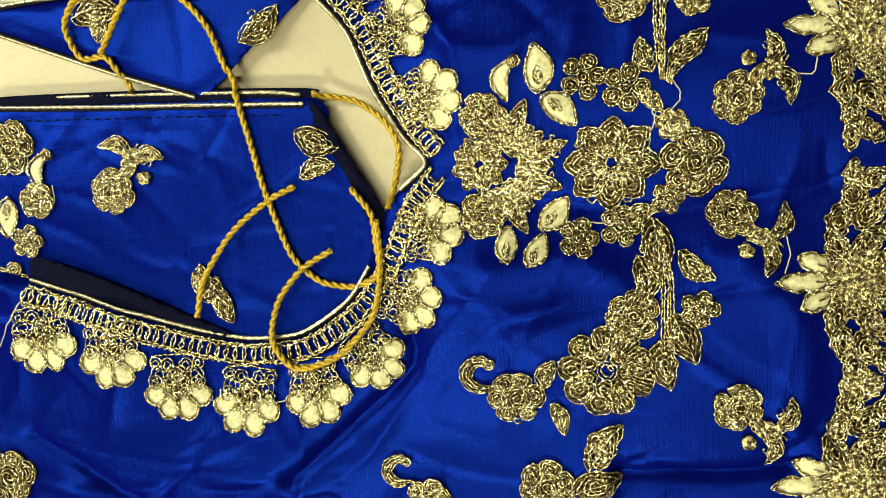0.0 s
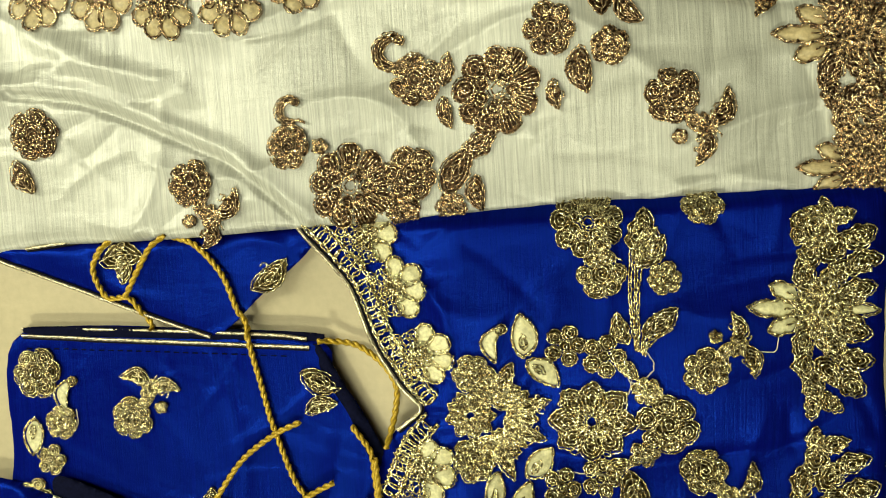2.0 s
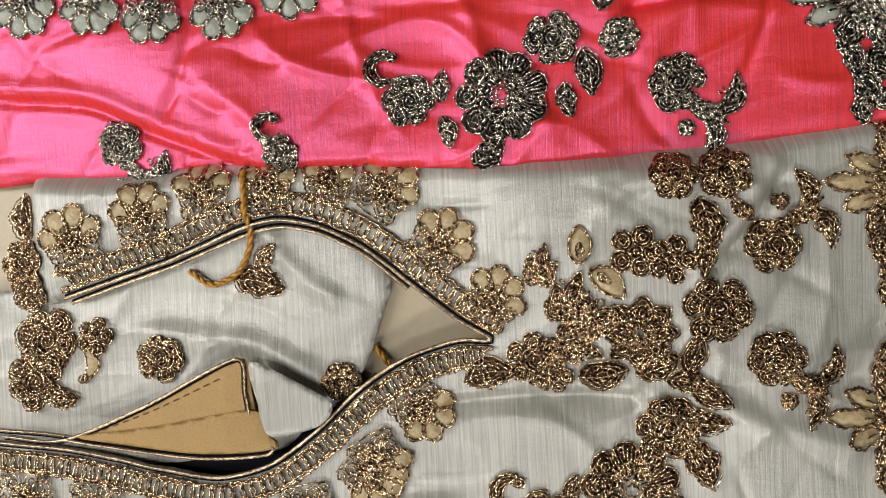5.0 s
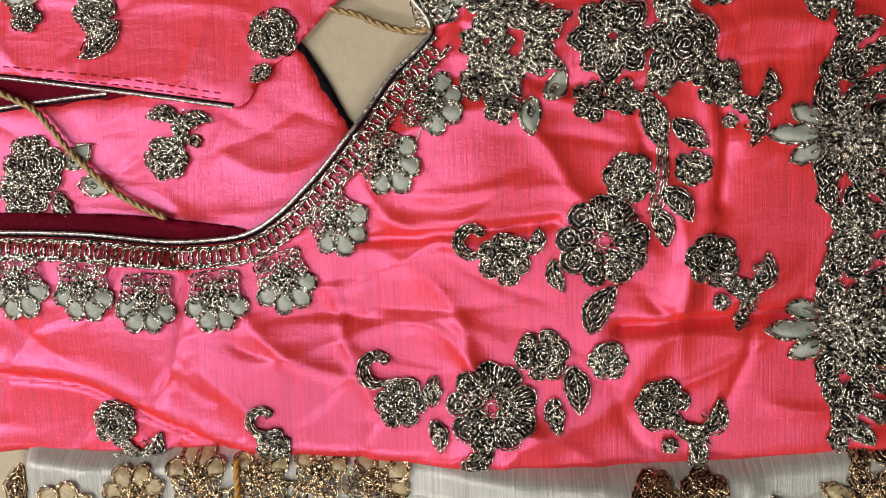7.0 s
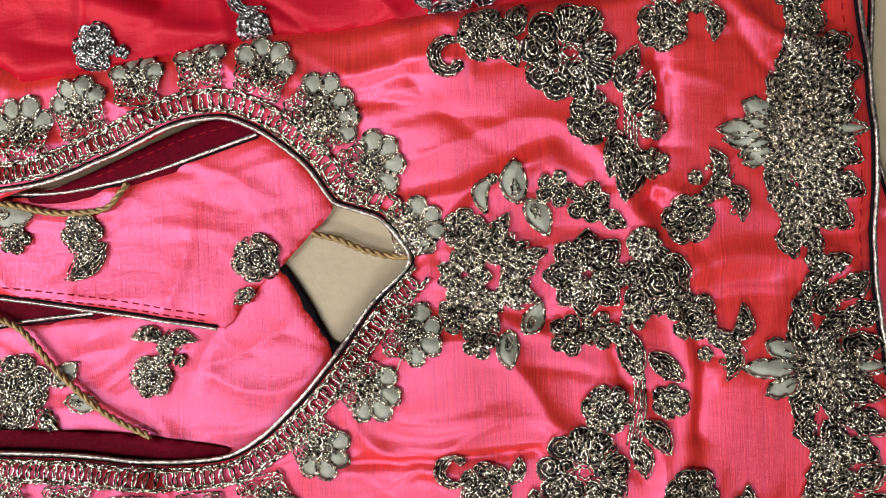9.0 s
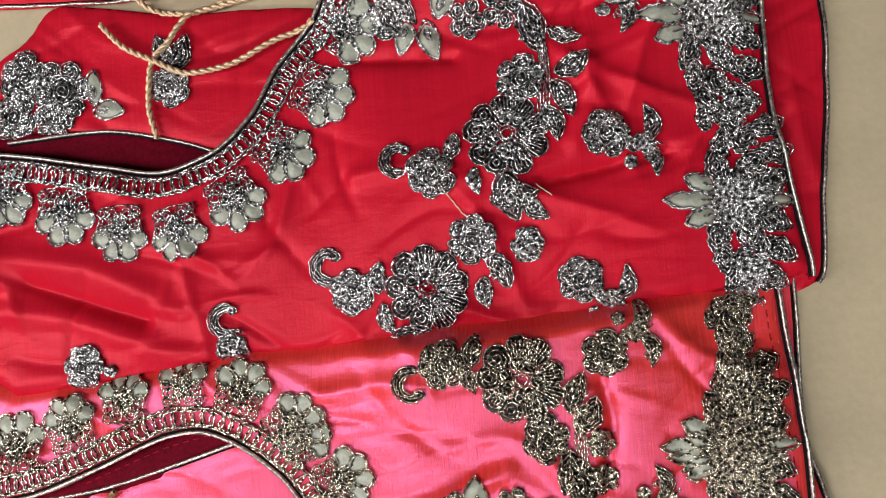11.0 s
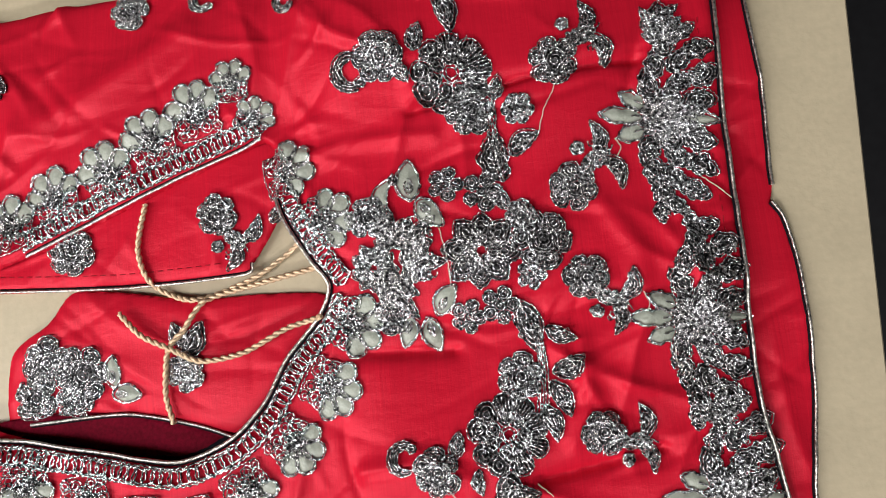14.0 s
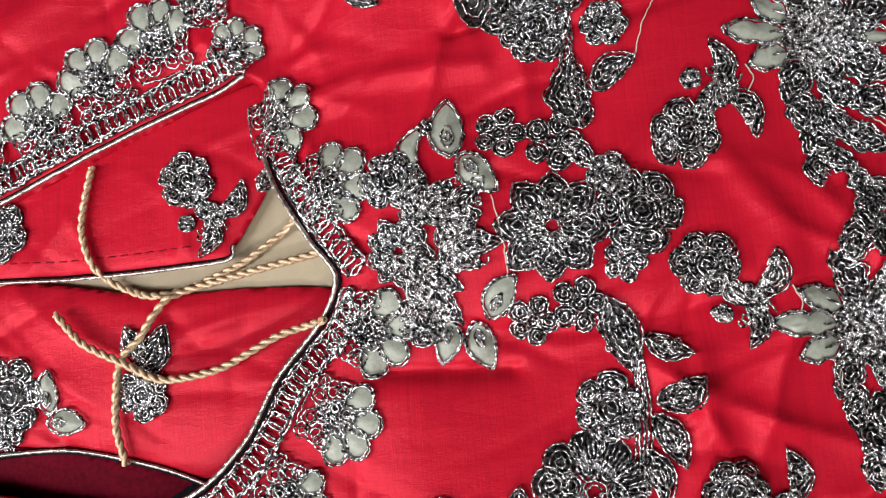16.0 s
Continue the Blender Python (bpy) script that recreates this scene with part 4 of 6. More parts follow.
blue.sew('leaf', 'back', -0.0446, 0.0436, -23, 0.0086)
blue.sew('leaf', 'back', -0.0453, 0.0338, 16, 0.0072)
blue.sew('leaf', 'back', -0.0903, -0.0089, -42, 0.0095)
blue.sew('leaf', 'back', -0.0939, -0.0054, 96, 0.0067)
blue.sew('leaf', 'back', -0.0855, -0.0156, -63, 0.0071)
blue.sew('leaf', 'flap', -0.0619, 0.0862, 38, 0.0095)
blue.sew('leaf', 'flap', -0.1249, 0.0970, 4, 0.0100)
blue.sew('leaf', 'flap', -0.1243, 0.0915, -95, 0.0060)
blue.stitches('back', [(-0.1733, 0.0607), (-0.1093, 0.0572), (-0.0542, 0.0539)], BLUE_LINING)
blue.loose('front', [(-0.1664, -0.0095), (-0.1726, -0.0196), (-0.1805, -0.0334)])
blue.loose('front', [(-0.0930, -0.0499), (-0.0781, -0.0535), (-0.0606, -0.0504)])
blue.loose('front', [(0.0715, 0.0474), (0.0731, 0.0424), (0.0790, 0.0449), (0.0810, 0.0496), (0.0775, 0.0547)])
blue.loose('front', [(0.1135, 0.0010), (0.1142, -0.0048), (0.1122, -0.0106)])
blue.loose('front', [(0.1226, 0.0586), (0.1215, 0.0521), (0.1153, 0.0526)])
blue.loose('front', [(0.1459, -0.0582), (0.1475, -0.0641), (0.1486, -0.0700)])
blue.loose('front', [(0.0732, 0.0434), (0.0720, 0.0386), (0.0705, 0.0347)])
blue.loose('back', [(-0.1517, 0.0344), (-0.1515, 0.0285), (-0.1558, 0.0239)])
blue.loose('front', [(0.0453, 0.0100), (0.0541, 0.0087), (0.0639, 0.0082)])
blue.string('front', [(-0.1142, 0.0669), (-0.1197, 0.0771), (-0.1229, 0.0806), (-0.1325, 0.0810), (-0.1371, 0.0938), (-0.1277, 0.1052), (-0.1088, 0.1050), (-0.0929, 0.1003), (-0.0814, 0.0876), (-0.0749, 0.0701), (-0.0698, 0.0485), (-0.0650, 0.0247), (-0.0577, 0.0029), (-0.0472, -0.0072), (-0.0342, -0.0099), (-0.0240, -0.0050), (-0.0248, 0.0056), (-0.0258, 0.0162), (-0.0327, 0.0260)], 0)
blue.string('front', [(-0.0958, -0.0188), (-0.0922, -0.0044), (-0.0796, 0.0126), (-0.0651, 0.0230), (-0.0539, 0.0279)], 0.0008)
blue.string('front', [(-0.0415, 0.0039), (-0.0536, -0.0027), (-0.0631, -0.0142), (-0.0660, -0.0283), (-0.0574, -0.0384), (-0.0403, -0.0340), (-0.0261, -0.0198), (-0.0228, -0.0029), (-0.0238, 0.0140)], 0.0016)
blue.string('back', [(-0.0433, 0.0602), (-0.0294, 0.0571), (-0.0193, 0.0491), (-0.0146, 0.0385), (-0.0188, 0.0179)], 0.0024)
blue.string('front', [(-0.1217, 0.0809), (-0.1160, 0.0908), (-0.1092, 0.1008), (-0.1041, 0.1046)], 0.0032)

cream = Garment('ivory cream silk blouse with antique gold embroidery, overlapping the blue one', (-0.023, 0.228), CREAM_SILK, BRONZE_THREAD, TAN_SATIN, PIPE_BRONZE, AMBER_CORD, GOLD_LINING, BRONZE_GROUND)
cream_folds = []
cream_folds.append((3, 12, [(-0.1714, 0.1667), (-0.1339, 0.1613), (-0.0986, 0.1459), (-0.0713, 0.1309), (-0.0454, 0.1076)]))
cream_folds.append((-2.5, 6, [(-0.1664, 0.1650), (-0.1341, 0.1591), (-0.0988, 0.1432), (-0.0715, 0.1283), (-0.0477, 0.1064)]))
cream_folds.append((3, 16, [(-0.0169, 0.1983), (0.0171, 0.1910), (0.0579, 0.1812)]))
cream_folds.append((2.2, 12, [(-0.1542, 0.1883), (-0.1256, 0.1725), (-0.0926, 0.1611)]))
cream_folds.append((-2, 7, [(0.0818, 0.1811), (0.1163, 0.1741), (0.1423, 0.1709)]))
cream_folds.append((2, 12, [(0.0449, 0.1306), (0.0760, 0.1431), (0.1153, 0.1504)]))
cream_folds.append((4, 10, [(0.0113, 0.2382), (0.0348, 0.2400), (0.0725, 0.2381), (0.0832, 0.2310)]))
cream_folds.append((-3, 8, [(0.0111, 0.2353), (0.0346, 0.2367), (0.0724, 0.2353)]))
cream_folds.append((3, 10, [(0.1177, 0.3089), (0.1062, 0.2914), (0.0947, 0.2774)]))
cream_folds.append((-2.5, 6, [(0.1210, 0.3050), (0.1096, 0.2893), (0.0983, 0.2771)]))
cream_folds.append((2.5, 9, [(0.0664, 0.3001), (0.0742, 0.3070), (0.0907, 0.3075)]))
cream_folds.append((2.5, 10, [(0.0980, 0.2341), (0.1138, 0.2258), (0.1399, 0.2173)]))
cream_folds.append((2, 9, [(-0.0537, 0.2996), (-0.0463, 0.2851), (-0.0306, 0.2741)]))
cream_folds.append((2.2, 10, [(-0.0967, 0.2619), (-0.0607, 0.2579), (-0.0366, 0.2445)]))
cream_folds.append((2.2, 12, [(-0.0276, 0.1920), (0.0031, 0.1992), (0.0223, 0.1907)]))
cream.layer('front', 'front_panel', [(-0.1735, 0.2262), (-0.1327, 0.2217), (-0.1000, 0.2157), (-0.0744, 0.2113), (-0.0551, 0.2151), (-0.0378, 0.2265), (-0.0204, 0.2417), (-0.0037, 0.2518), (0.0144, 0.2572), (0.0261, 0.2573), (0.0148, 0.2644), (-0.0021, 0.2782), (-0.0174, 0.2906), (-0.0331, 0.2990), (-0.0473, 0.3021), (-0.0621, 0.2992), (-0.0838, 0.2911), (-0.1059, 0.2846), (-0.1285, 0.2782), (-0.1387, 0.2764), (-0.1409, 0.2915), (-0.1410, 0.3185), (-0.1394, 0.3452), (-0.0379, 0.3516), (0.0596, 0.3477), (0.1318, 0.3495), (0.1758, 0.3448), (0.1745, 0.2701), (0.1734, 0.1977), (0.1711, 0.1154), (0.1672, 0.1062), (0.1508, 0.1062), (0.1228, 0.1054), (0.0740, 0.1043), (0.0225, 0.1039), (-0.0320, 0.1043), (-0.0548, 0.1040), (-0.1019, 0.1029), (-0.1513, 0.1035), (-0.2057, 0.1062), (-0.1977, 0.1919)], 0.0110, 13, 'front panel of the blouse', 1.5, cream_folds, [(-0.1760, 0.3264), (-0.1400, 0.3208), (-0.1072, 0.3176), (-0.0644, 0.3199), (-0.0233, 0.3193), (0.0353, 0.3145), (0.0728, 0.3137), (0.1091, 0.3153), (0.1268, 0.3176), (0.1559, 0.3207), (0.1681, 0.3222)], puff=(0.0261, 0.2573))
cream.layer('back', 'back_panel', [(-0.1729, 0.2768), (-0.1401, 0.2812), (-0.1080, 0.2896), (-0.0635, 0.3045), (-0.0341, 0.3037), (-0.0098, 0.2805), (-0.0139, 0.2632), (-0.0188, 0.2504), (-0.0280, 0.2357), (-0.0393, 0.2219), (-0.0612, 0.2104), (-0.1025, 0.2118), (-0.1774, 0.2209)], 0.0052, 14, 'back panel seen inside the neckline', 0.9, cream_folds, None, 0.002)
# Near-black sheet that paints the shade of the gap beside the lining.
cream.layer('facing', 'facing', [(-0.0520, 0.2188), (-0.0385, 0.2322), (-0.0259, 0.2346), (-0.0170, 0.2453), (-0.0130, 0.2431), (-0.0261, 0.2316), (-0.0393, 0.2200), (-0.0567, 0.2114), (-0.0913, 0.2111), (-0.1130, 0.2165), (-0.0843, 0.2172)], 0.0065, 15, 'dark sheet standing in for shade inside the neckline', 0.2, (), None, 0.001, DARK)
cream.layer('lining', 'lining', [(-0.1283, 0.2271), (-0.0958, 0.2387), (-0.0621, 0.2541), (-0.0594, 0.2420), (-0.0571, 0.2276), (-0.0515, 0.2246), (-0.0535, 0.2203), (-0.0802, 0.2197), (-0.1076, 0.2236)], 0.0145, 15, 'mustard gold cotton lining turned outward', 0.25, (), None, 0.001, GOLD_LINING)
cream.layer('lining2', 'lining', [(-0.1256, 0.2278), (-0.0956, 0.2308), (-0.0639, 0.2354), (-0.0557, 0.2341), (-0.0532, 0.2265), (-0.0525, 0.2217), (-0.0795, 0.2205), (-0.1067, 0.2246)], 0.0158, 15, 'folded lower strip of the mustard lining', 0.25, (), None, 0.001, GOLD_LINING)
cream.layer('turned_edge', 'turned_edge', [(-0.0589, 0.2530), (-0.0427, 0.2453), (-0.0302, 0.2369), (-0.0357, 0.2293), (-0.0541, 0.2261), (-0.0570, 0.2381)], 0.016, 15, 'narrow pale silk facing of the turned corner', 0.3, (), None, 0.001, cream.fabric)
cream.piping('front', 0.00100, [(-0.1735, 0.2262), (-0.1327, 0.2217), (-0.1000, 0.2157), (-0.0744, 0.2113), (-0.0551, 0.2151), (-0.0378, 0.2265), (-0.0204, 0.2417), (-0.0037, 0.2518), (0.0144, 0.2572), (0.0261, 0.2573), (0.0148, 0.2644), (-0.0021, 0.2782), (-0.0174, 0.2906), (-0.0331, 0.2990), (-0.0473, 0.3021), (-0.0621, 0.2992), (-0.0838, 0.2911), (-0.1059, 0.2846), (-0.1296, 0.2779)])
cream.piping('front', 0.00100, [(-0.0023, 0.2752), (-0.0176, 0.2880), (-0.0333, 0.2965), (-0.0475, 0.2995), (-0.0622, 0.2966), (-0.0840, 0.2888), (-0.1061, 0.2824), (-0.1286, 0.2757)])
cream.piping('lining', 0.00090, [(-0.1549, 0.2283), (-0.1315, 0.2265), (-0.0984, 0.2384), (-0.0641, 0.2540), (-0.0613, 0.2417), (-0.0590, 0.2270), (-0.0533, 0.2240), (-0.0553, 0.2196), (-0.0824, 0.2190), (-0.1315, 0.2265)])
cream.piping('back', 0.00090, [(-0.1720, 0.2294), (-0.1466, 0.2271), (-0.1344, 0.2253)])
cream.band('front', 1, [(-0.1735, 0.2262), (-0.1327, 0.2217), (-0.1000, 0.2157), (-0.0744, 0.2113), (-0.0551, 0.2151), (-0.0378, 0.2265), (-0.0204, 0.2417), (-0.0037, 0.2518), (0.0144, 0.2572), (0.0261, 0.2573)])
cream.band('front', 1, [(0.0261, 0.2573), (0.0148, 0.2644), (-0.0021, 0.2782), (-0.0174, 0.2906), (-0.0331, 0.2990), (-0.0473, 0.3021), (-0.0621, 0.2992), (-0.0838, 0.2911), (-0.1059, 0.2846), (-0.1296, 0.2779)])
cream.sew('nf', 'front', -0.1492, 0.2027, -84, 0.0137)
cream.sew('nf', 'front', -0.1210, 0.1991, -91, 0.0135)
cream.sew('nf', 'front', -0.0950, 0.1923, -94, 0.0127)
cream.sew('nf', 'front', -0.0681, 0.1911, -89, 0.0127)
cream.sew('nf', 'front', -0.0414, 0.1974, -78, 0.0120)
cream.sew('nf', 'front', -0.0183, 0.2101, -49, 0.0117)
cream.sew('big', 'front', 0.0314, 0.1492, -4, 0.0162)
cream.sew('rose', 'front', 0.0011, 0.1566, -4, 0.0103)
cream.sew('curl', 'front', -0.0069, 0.1674, -1, 0.0081)
cream.sew('leaf', 'front', 0.0130, 0.1589, 76, 0.0060)
cream.sew('leaf', 'front', 0.0121, 0.1432, -78, 0.0062)
cream.sew('rose', 'front', 0.0511, 0.1684, -5, 0.0097)
cream.sew('leaf', 'front', 0.0684, 0.1813, -78, 0.0101)
cream.sew('leaf', 'front', 0.0784, 0.1723, -49, 0.0063)
cream.sew('leaf', 'front', 0.0615, 0.1533, -83, 0.0085)
cream.sew('leaf', 'front', 0.0519, 0.1457, -83, 0.0056)
cream.sew('rose', 'front', 0.0719, 0.1607, -4, 0.0068)
cream.sew('leaf', 'front', 0.0241, 0.1315, 37, 0.0080)
cream.sew('big', 'front', -0.0255, 0.1186, -3, 0.0166)
cream.sew('rose', 'front', -0.0491, 0.1352, -3, 0.0089)
cream.sew('curl', 'front', -0.0475, 0.1488, -2, 0.0065)
cream.sew('rose', 'front', -0.0022, 0.1217, -3, 0.0104)
cream.sew('leaf', 'front', 0.0150, 0.1218, 57, 0.0103)
cream.sew('leaf', 'front', 0.0220, 0.1130, -83, 0.0067)
cream.sew('flo', 'front', -0.0367, 0.1344, -3, 0.0032)
cream.sew('rose', 'front', -0.0062, 0.1090, -3, 0.0068)
cream.sew('rose', 'front', 0.0121, 0.1082, -3, 0.0058)
cream.sew('sprig', 'front', 0.1123, 0.1893, -35, 0.0091)
cream.sew('sprig', 'front', 0.0917, 0.1420, -39, 0.0096)
cream.sew('sprig', 'front', -0.0907, 0.1242, -52, 0.0097)
cream.sew('rose', 'front', -0.1564, 0.1484, -4, 0.0106)
cream.sew('leaf', 'front', -0.1629, 0.1314, -62, 0.0077)
cream.sew('hem', 'front', 0.1507, 0.1581, -5, 0.0207)
cream.sew('hem', 'front', 0.1536, 0.1131, -3, 0.0178)
cream.sew('nf', 'front', -0.0150, 0.2157, -63, 0.0114)
cream.sew('nf', 'front', 0.0012, 0.2338, -43, 0.0116)
cream.sew('nf', 'front', -0.1236, 0.2990, 107, 0.0130)
cream.sew('nf', 'front', -0.0961, 0.3064, 96, 0.0121)
cream.sew('nf', 'front', -0.0726, 0.3140, 91, 0.0112)
cream.sew('nf', 'front', -0.0495, 0.3156, 86, 0.0102)
cream.sew('nf', 'front', -0.0280, 0.3150, 81, 0.0101)
cream.sew('nf', 'front', -0.0077, 0.3108, 50, 0.0120)
cream.sew('nf', 'front', 0.0105, 0.2909, 46, 0.0123)
cream.sew('nf', 'front', 0.0279, 0.2713, 52, 0.0111)
cream.sew('rose', 'front', 0.0402, 0.2504, -3, 0.0101)
cream.sew('lob', 'front', 0.0527, 0.2707, 67, 0.0104)
cream.sew('lob', 'front', 0.0608, 0.2635, 22, 0.0095)
cream.sew('lob', 'front', 0.0546, 0.2544, -28, 0.0100)
cream.sew('daisy', 'front', 0.0745, 0.2580, -3, 0.0122)
cream.sew('rose', 'front', 0.0989, 0.2649, -4, 0.0116)
cream.sew('flo', 'front', 0.0740, 0.2848, -4, 0.0086)
cream.sew('flo', 'front', 0.0854, 0.2814, -4, 0.0078)
cream.sew('sleaf', 'front', 0.0651, 0.2752, -44, 0.0067)
cream.sew('sleaf', 'front', 0.0564, 0.2880, 87, 0.0059)
cream.sew('lob', 'front', 0.0438, 0.2818, 77, 0.0080)
cream.sew('rose', 'front', 0.0871, 0.3087, -5, 0.0081)
cream.sew('rose', 'front', 0.1030, 0.3083, -5, 0.0088)
cream.sew('leaf', 'front', 0.0963, 0.2922, -83, 0.0092)
cream.sew('leaf', 'front', 0.1078, 0.2959, -45, 0.0050)
cream.sew('leaf', 'front', 0.0953, 0.2820, -93, 0.0067)
cream.sew('leaf', 'front', 0.0254, 0.2457, 7, 0.0094)
cream.sew('flo', 'front', 0.0465, 0.2442, -3, 0.0064)
cream.sew('leaf', 'front', 0.0626, 0.2444, 7, 0.0083)
cream.sew('leaf', 'front', 0.0803, 0.2467, 23, 0.0078)
cream.sew('leaf', 'front', 0.0901, 0.2401, -23, 0.0078)
cream.sew('leaf', 'front', 0.0967, 0.2369, -39, 0.0078)
cream.sew('leaf', 'front', 0.0915, 0.2504, 68, 0.0070)
cream.sew('rose', 'front', 0.0830, 0.2253, -2, 0.0110)
cream.sew('leaf', 'front', 0.0950, 0.2276, -13, 0.0078)
cream.sew('leaf', 'front', 0.0930, 0.2132, -64, 0.0090)
cream.sew('leaf', 'front', 0.0891, 0.2194, -73, 0.0078)
cream.sew('big', 'front', 0.0699, 0.2048, -2, 0.0167)
cream.sew('rose', 'front', 0.0410, 0.1961, -2, 0.0101)
cream.sew('curl', 'front', 0.0299, 0.2042, 0, 0.0078)
cream.sew('leaf', 'front', 0.0505, 0.2051, 77, 0.0056)
cream.sew('leaf', 'front', 0.0559, 0.1889, -73, 0.0064)
cream.sew('sprig', 'front', 0.1174, 0.2841, 38, 0.0095, -1)
cream.sew('sprig', 'front', 0.1175, 0.2480, -34, 0.0095)
cream.sew('sprig', 'front', 0.1131, 0.1912, -33, 0.0096)
cream.sew('hem', 'front', 0.1575, 0.3015, -5, 0.0201)
cream.sew('hem', 'front', 0.1562, 0.2265, -3, 0.0204)
cream.sew('rose', 'front', -0.1454, 0.2918, -4, 0.0091)
cream.sew('leaf', 'front', -0.1441, 0.3083, 86, 0.0091)
cream.sew('rose', 'front', -0.1439, 0.2813, -4, 0.0080)
cream.sew('leaf', 'back', -0.0571, 0.2798, -13, 0.0099)
cream.sew('leaf', 'back', -0.0544, 0.2886, 55, 0.0064)
cream.sew('rose', 'back', -0.0962, 0.2537, -3, 0.0093)
cream.sew('rose', 'back', -0.1409, 0.2623, -3, 0.0128)
cream.sew('rose', 'back', -0.1466, 0.2469, -3, 0.0119)
cream.sew('flo', 'back', -0.1212, 0.2629, -3, 0.0072)
cream.sew('scurl', 'back', -0.1241, 0.2526, -94, 0.0063)
cream.sew('rose', 'back', -0.0285, 0.2431, -3, 0.0072)
cream.sew('leaf', 'back', -0.1358, 0.2401, -3, 0.0068)
cream.stitches('lining', [(-0.1238, 0.2274), (-0.0964, 0.2364), (-0.0695, 0.2475)], GOLD_LINING_DARK)
cream.stitches('lining', [(-0.1240, 0.2249), (-0.0906, 0.2248), (-0.0624, 0.2245)], GOLD_LINING_DARK)
cream.string('front', [(-0.0575, 0.3198), (-0.0578, 0.2979), (-0.0641, 0.2843), (-0.0750, 0.2799), (-0.0831, 0.2855)], 0)
cream.string('back', [(-0.0164, 0.2542), (-0.0116, 0.2480)], 0.0008)

pink = Garment('coral pink shot-silk blouse with tarnished silver embroidery, overlapping the cream one', (0.003, 0.437), PINK_SILK, DARK_THREAD, GREY_SATIN, PIPE_SILVER, BROWN_CORD, CRIMSON_LINING, DARK_GROUND)
pink_folds = []
pink_folds.append((3, 12, [(-0.1488, 0.3539), (-0.1159, 0.3496), (-0.0886, 0.3366), (-0.0558, 0.3226)]))
pink_folds.append((-2.2, 6, [(-0.1490, 0.3512), (-0.1161, 0.3469), (-0.0888, 0.3342), (-0.0560, 0.3202)]))
pink_folds.append((2.6, 10, [(-0.0089, 0.3990), (0.0227, 0.4001), (0.0573, 0.4029)]))
pink_folds.append((-2.4, 6, [(-0.0090, 0.3966), (0.0226, 0.3981), (0.0573, 0.4010)]))
pink_folds.append((3, 10, [(0.1026, 0.4554), (0.1096, 0.4312), (0.1076, 0.4051), (0.0961, 0.3711)]))
pink_folds.append((-2, 8, [(0.1062, 0.4497), (0.1123, 0.4292), (0.1097, 0.4051)]))
pink_folds.append((-3, 5, [(0.0773, 0.3647), (0.1072, 0.3667), (0.1436, 0.3693)]))
pink_folds.append((2.5, 14, [(0.0496, 0.3263), (0.0749, 0.3401), (0.0904, 0.3635)]))
pink_folds.append((2.5, 8, [(0.0146, 0.4855), (0.0376, 0.4887), (0.0661, 0.4997)]))
pink_folds.append((2, 9, [(0.1165, 0.4247), (0.1329, 0.4388), (0.1401, 0.4513)]))
pink_folds.append((2.2, 9, [(-0.0001, 0.5296), (0.0246, 0.5323), (0.0406, 0.5294)]))
pink_folds.append((-2, 7, [(0.1013, 0.5280), (0.1040, 0.5123), (0.0981, 0.4818)]))
pink_folds.append((2, 9, [(0.1101, 0.4584), (0.1245, 0.4631), (0.1490, 0.4599)]))
pink.layer('front', 'front_panel', [(-0.1630, 0.4032), (-0.1428, 0.4038), (-0.1101, 0.4020), (-0.0783, 0.3982), (-0.0530, 0.3995), (-0.0380, 0.4071), (-0.0228, 0.4206), (-0.0099, 0.4349), (0.0030, 0.4518), (0.0174, 0.4664), (0.0085, 0.4802), (-0.0009, 0.4846), (-0.0086, 0.4879), (-0.0175, 0.5009), (-0.0325, 0.5133), (-0.0460, 0.5190), (-0.0622, 0.5179), (-0.0898, 0.5078), (-0.1158, 0.4997), (-0.1528, 0.4962), (-0.1541, 0.5595), (-0.0624, 0.5580), (0.0220, 0.5608), (0.1017, 0.5634), (0.1667, 0.5725), (0.1679, 0.5530), (0.1689, 0.5204), (0.1694, 0.4828), (0.1693, 0.4495), (0.1711, 0.4224), (0.1761, 0.3882), (0.1681, 0.3222), (0.1559, 0.3207), (0.1268, 0.3176), (0.1091, 0.3153), (0.0728, 0.3137), (0.0353, 0.3145), (-0.0233, 0.3193), (-0.0644, 0.3199), (-0.1072, 0.3176), (-0.1400, 0.3208), (-0.1760, 0.3264)], 0.0110, 23, 'front panel of the blouse', 1.7, pink_folds, [(-0.1543, 0.5445), (-0.1203, 0.5375), (-0.0958, 0.5388), (-0.0629, 0.5418), (-0.0349, 0.5457), (0.0007, 0.5458), (0.0415, 0.5470), (0.0813, 0.5479), (0.1202, 0.5527), (0.1654, 0.5567), (0.1776, 0.5593)], puff=(0.0174, 0.4664))
pink.layer('back', 'back_panel', [(-0.1559, 0.4989), (-0.1145, 0.4968), (-0.0822, 0.5011), (-0.0359, 0.5139), (-0.0187, 0.5007), (-0.0104, 0.4866), (-0.0203, 0.4760), (-0.0311, 0.4654), (-0.0442, 0.4551), (-0.0543, 0.4448), (-0.0971, 0.4525), (-0.1401, 0.4596), (-0.1600, 0.4618)], 0.0052, 24, 'back panel seen inside the neckline', 0.9, pink_folds, None, 0.002)
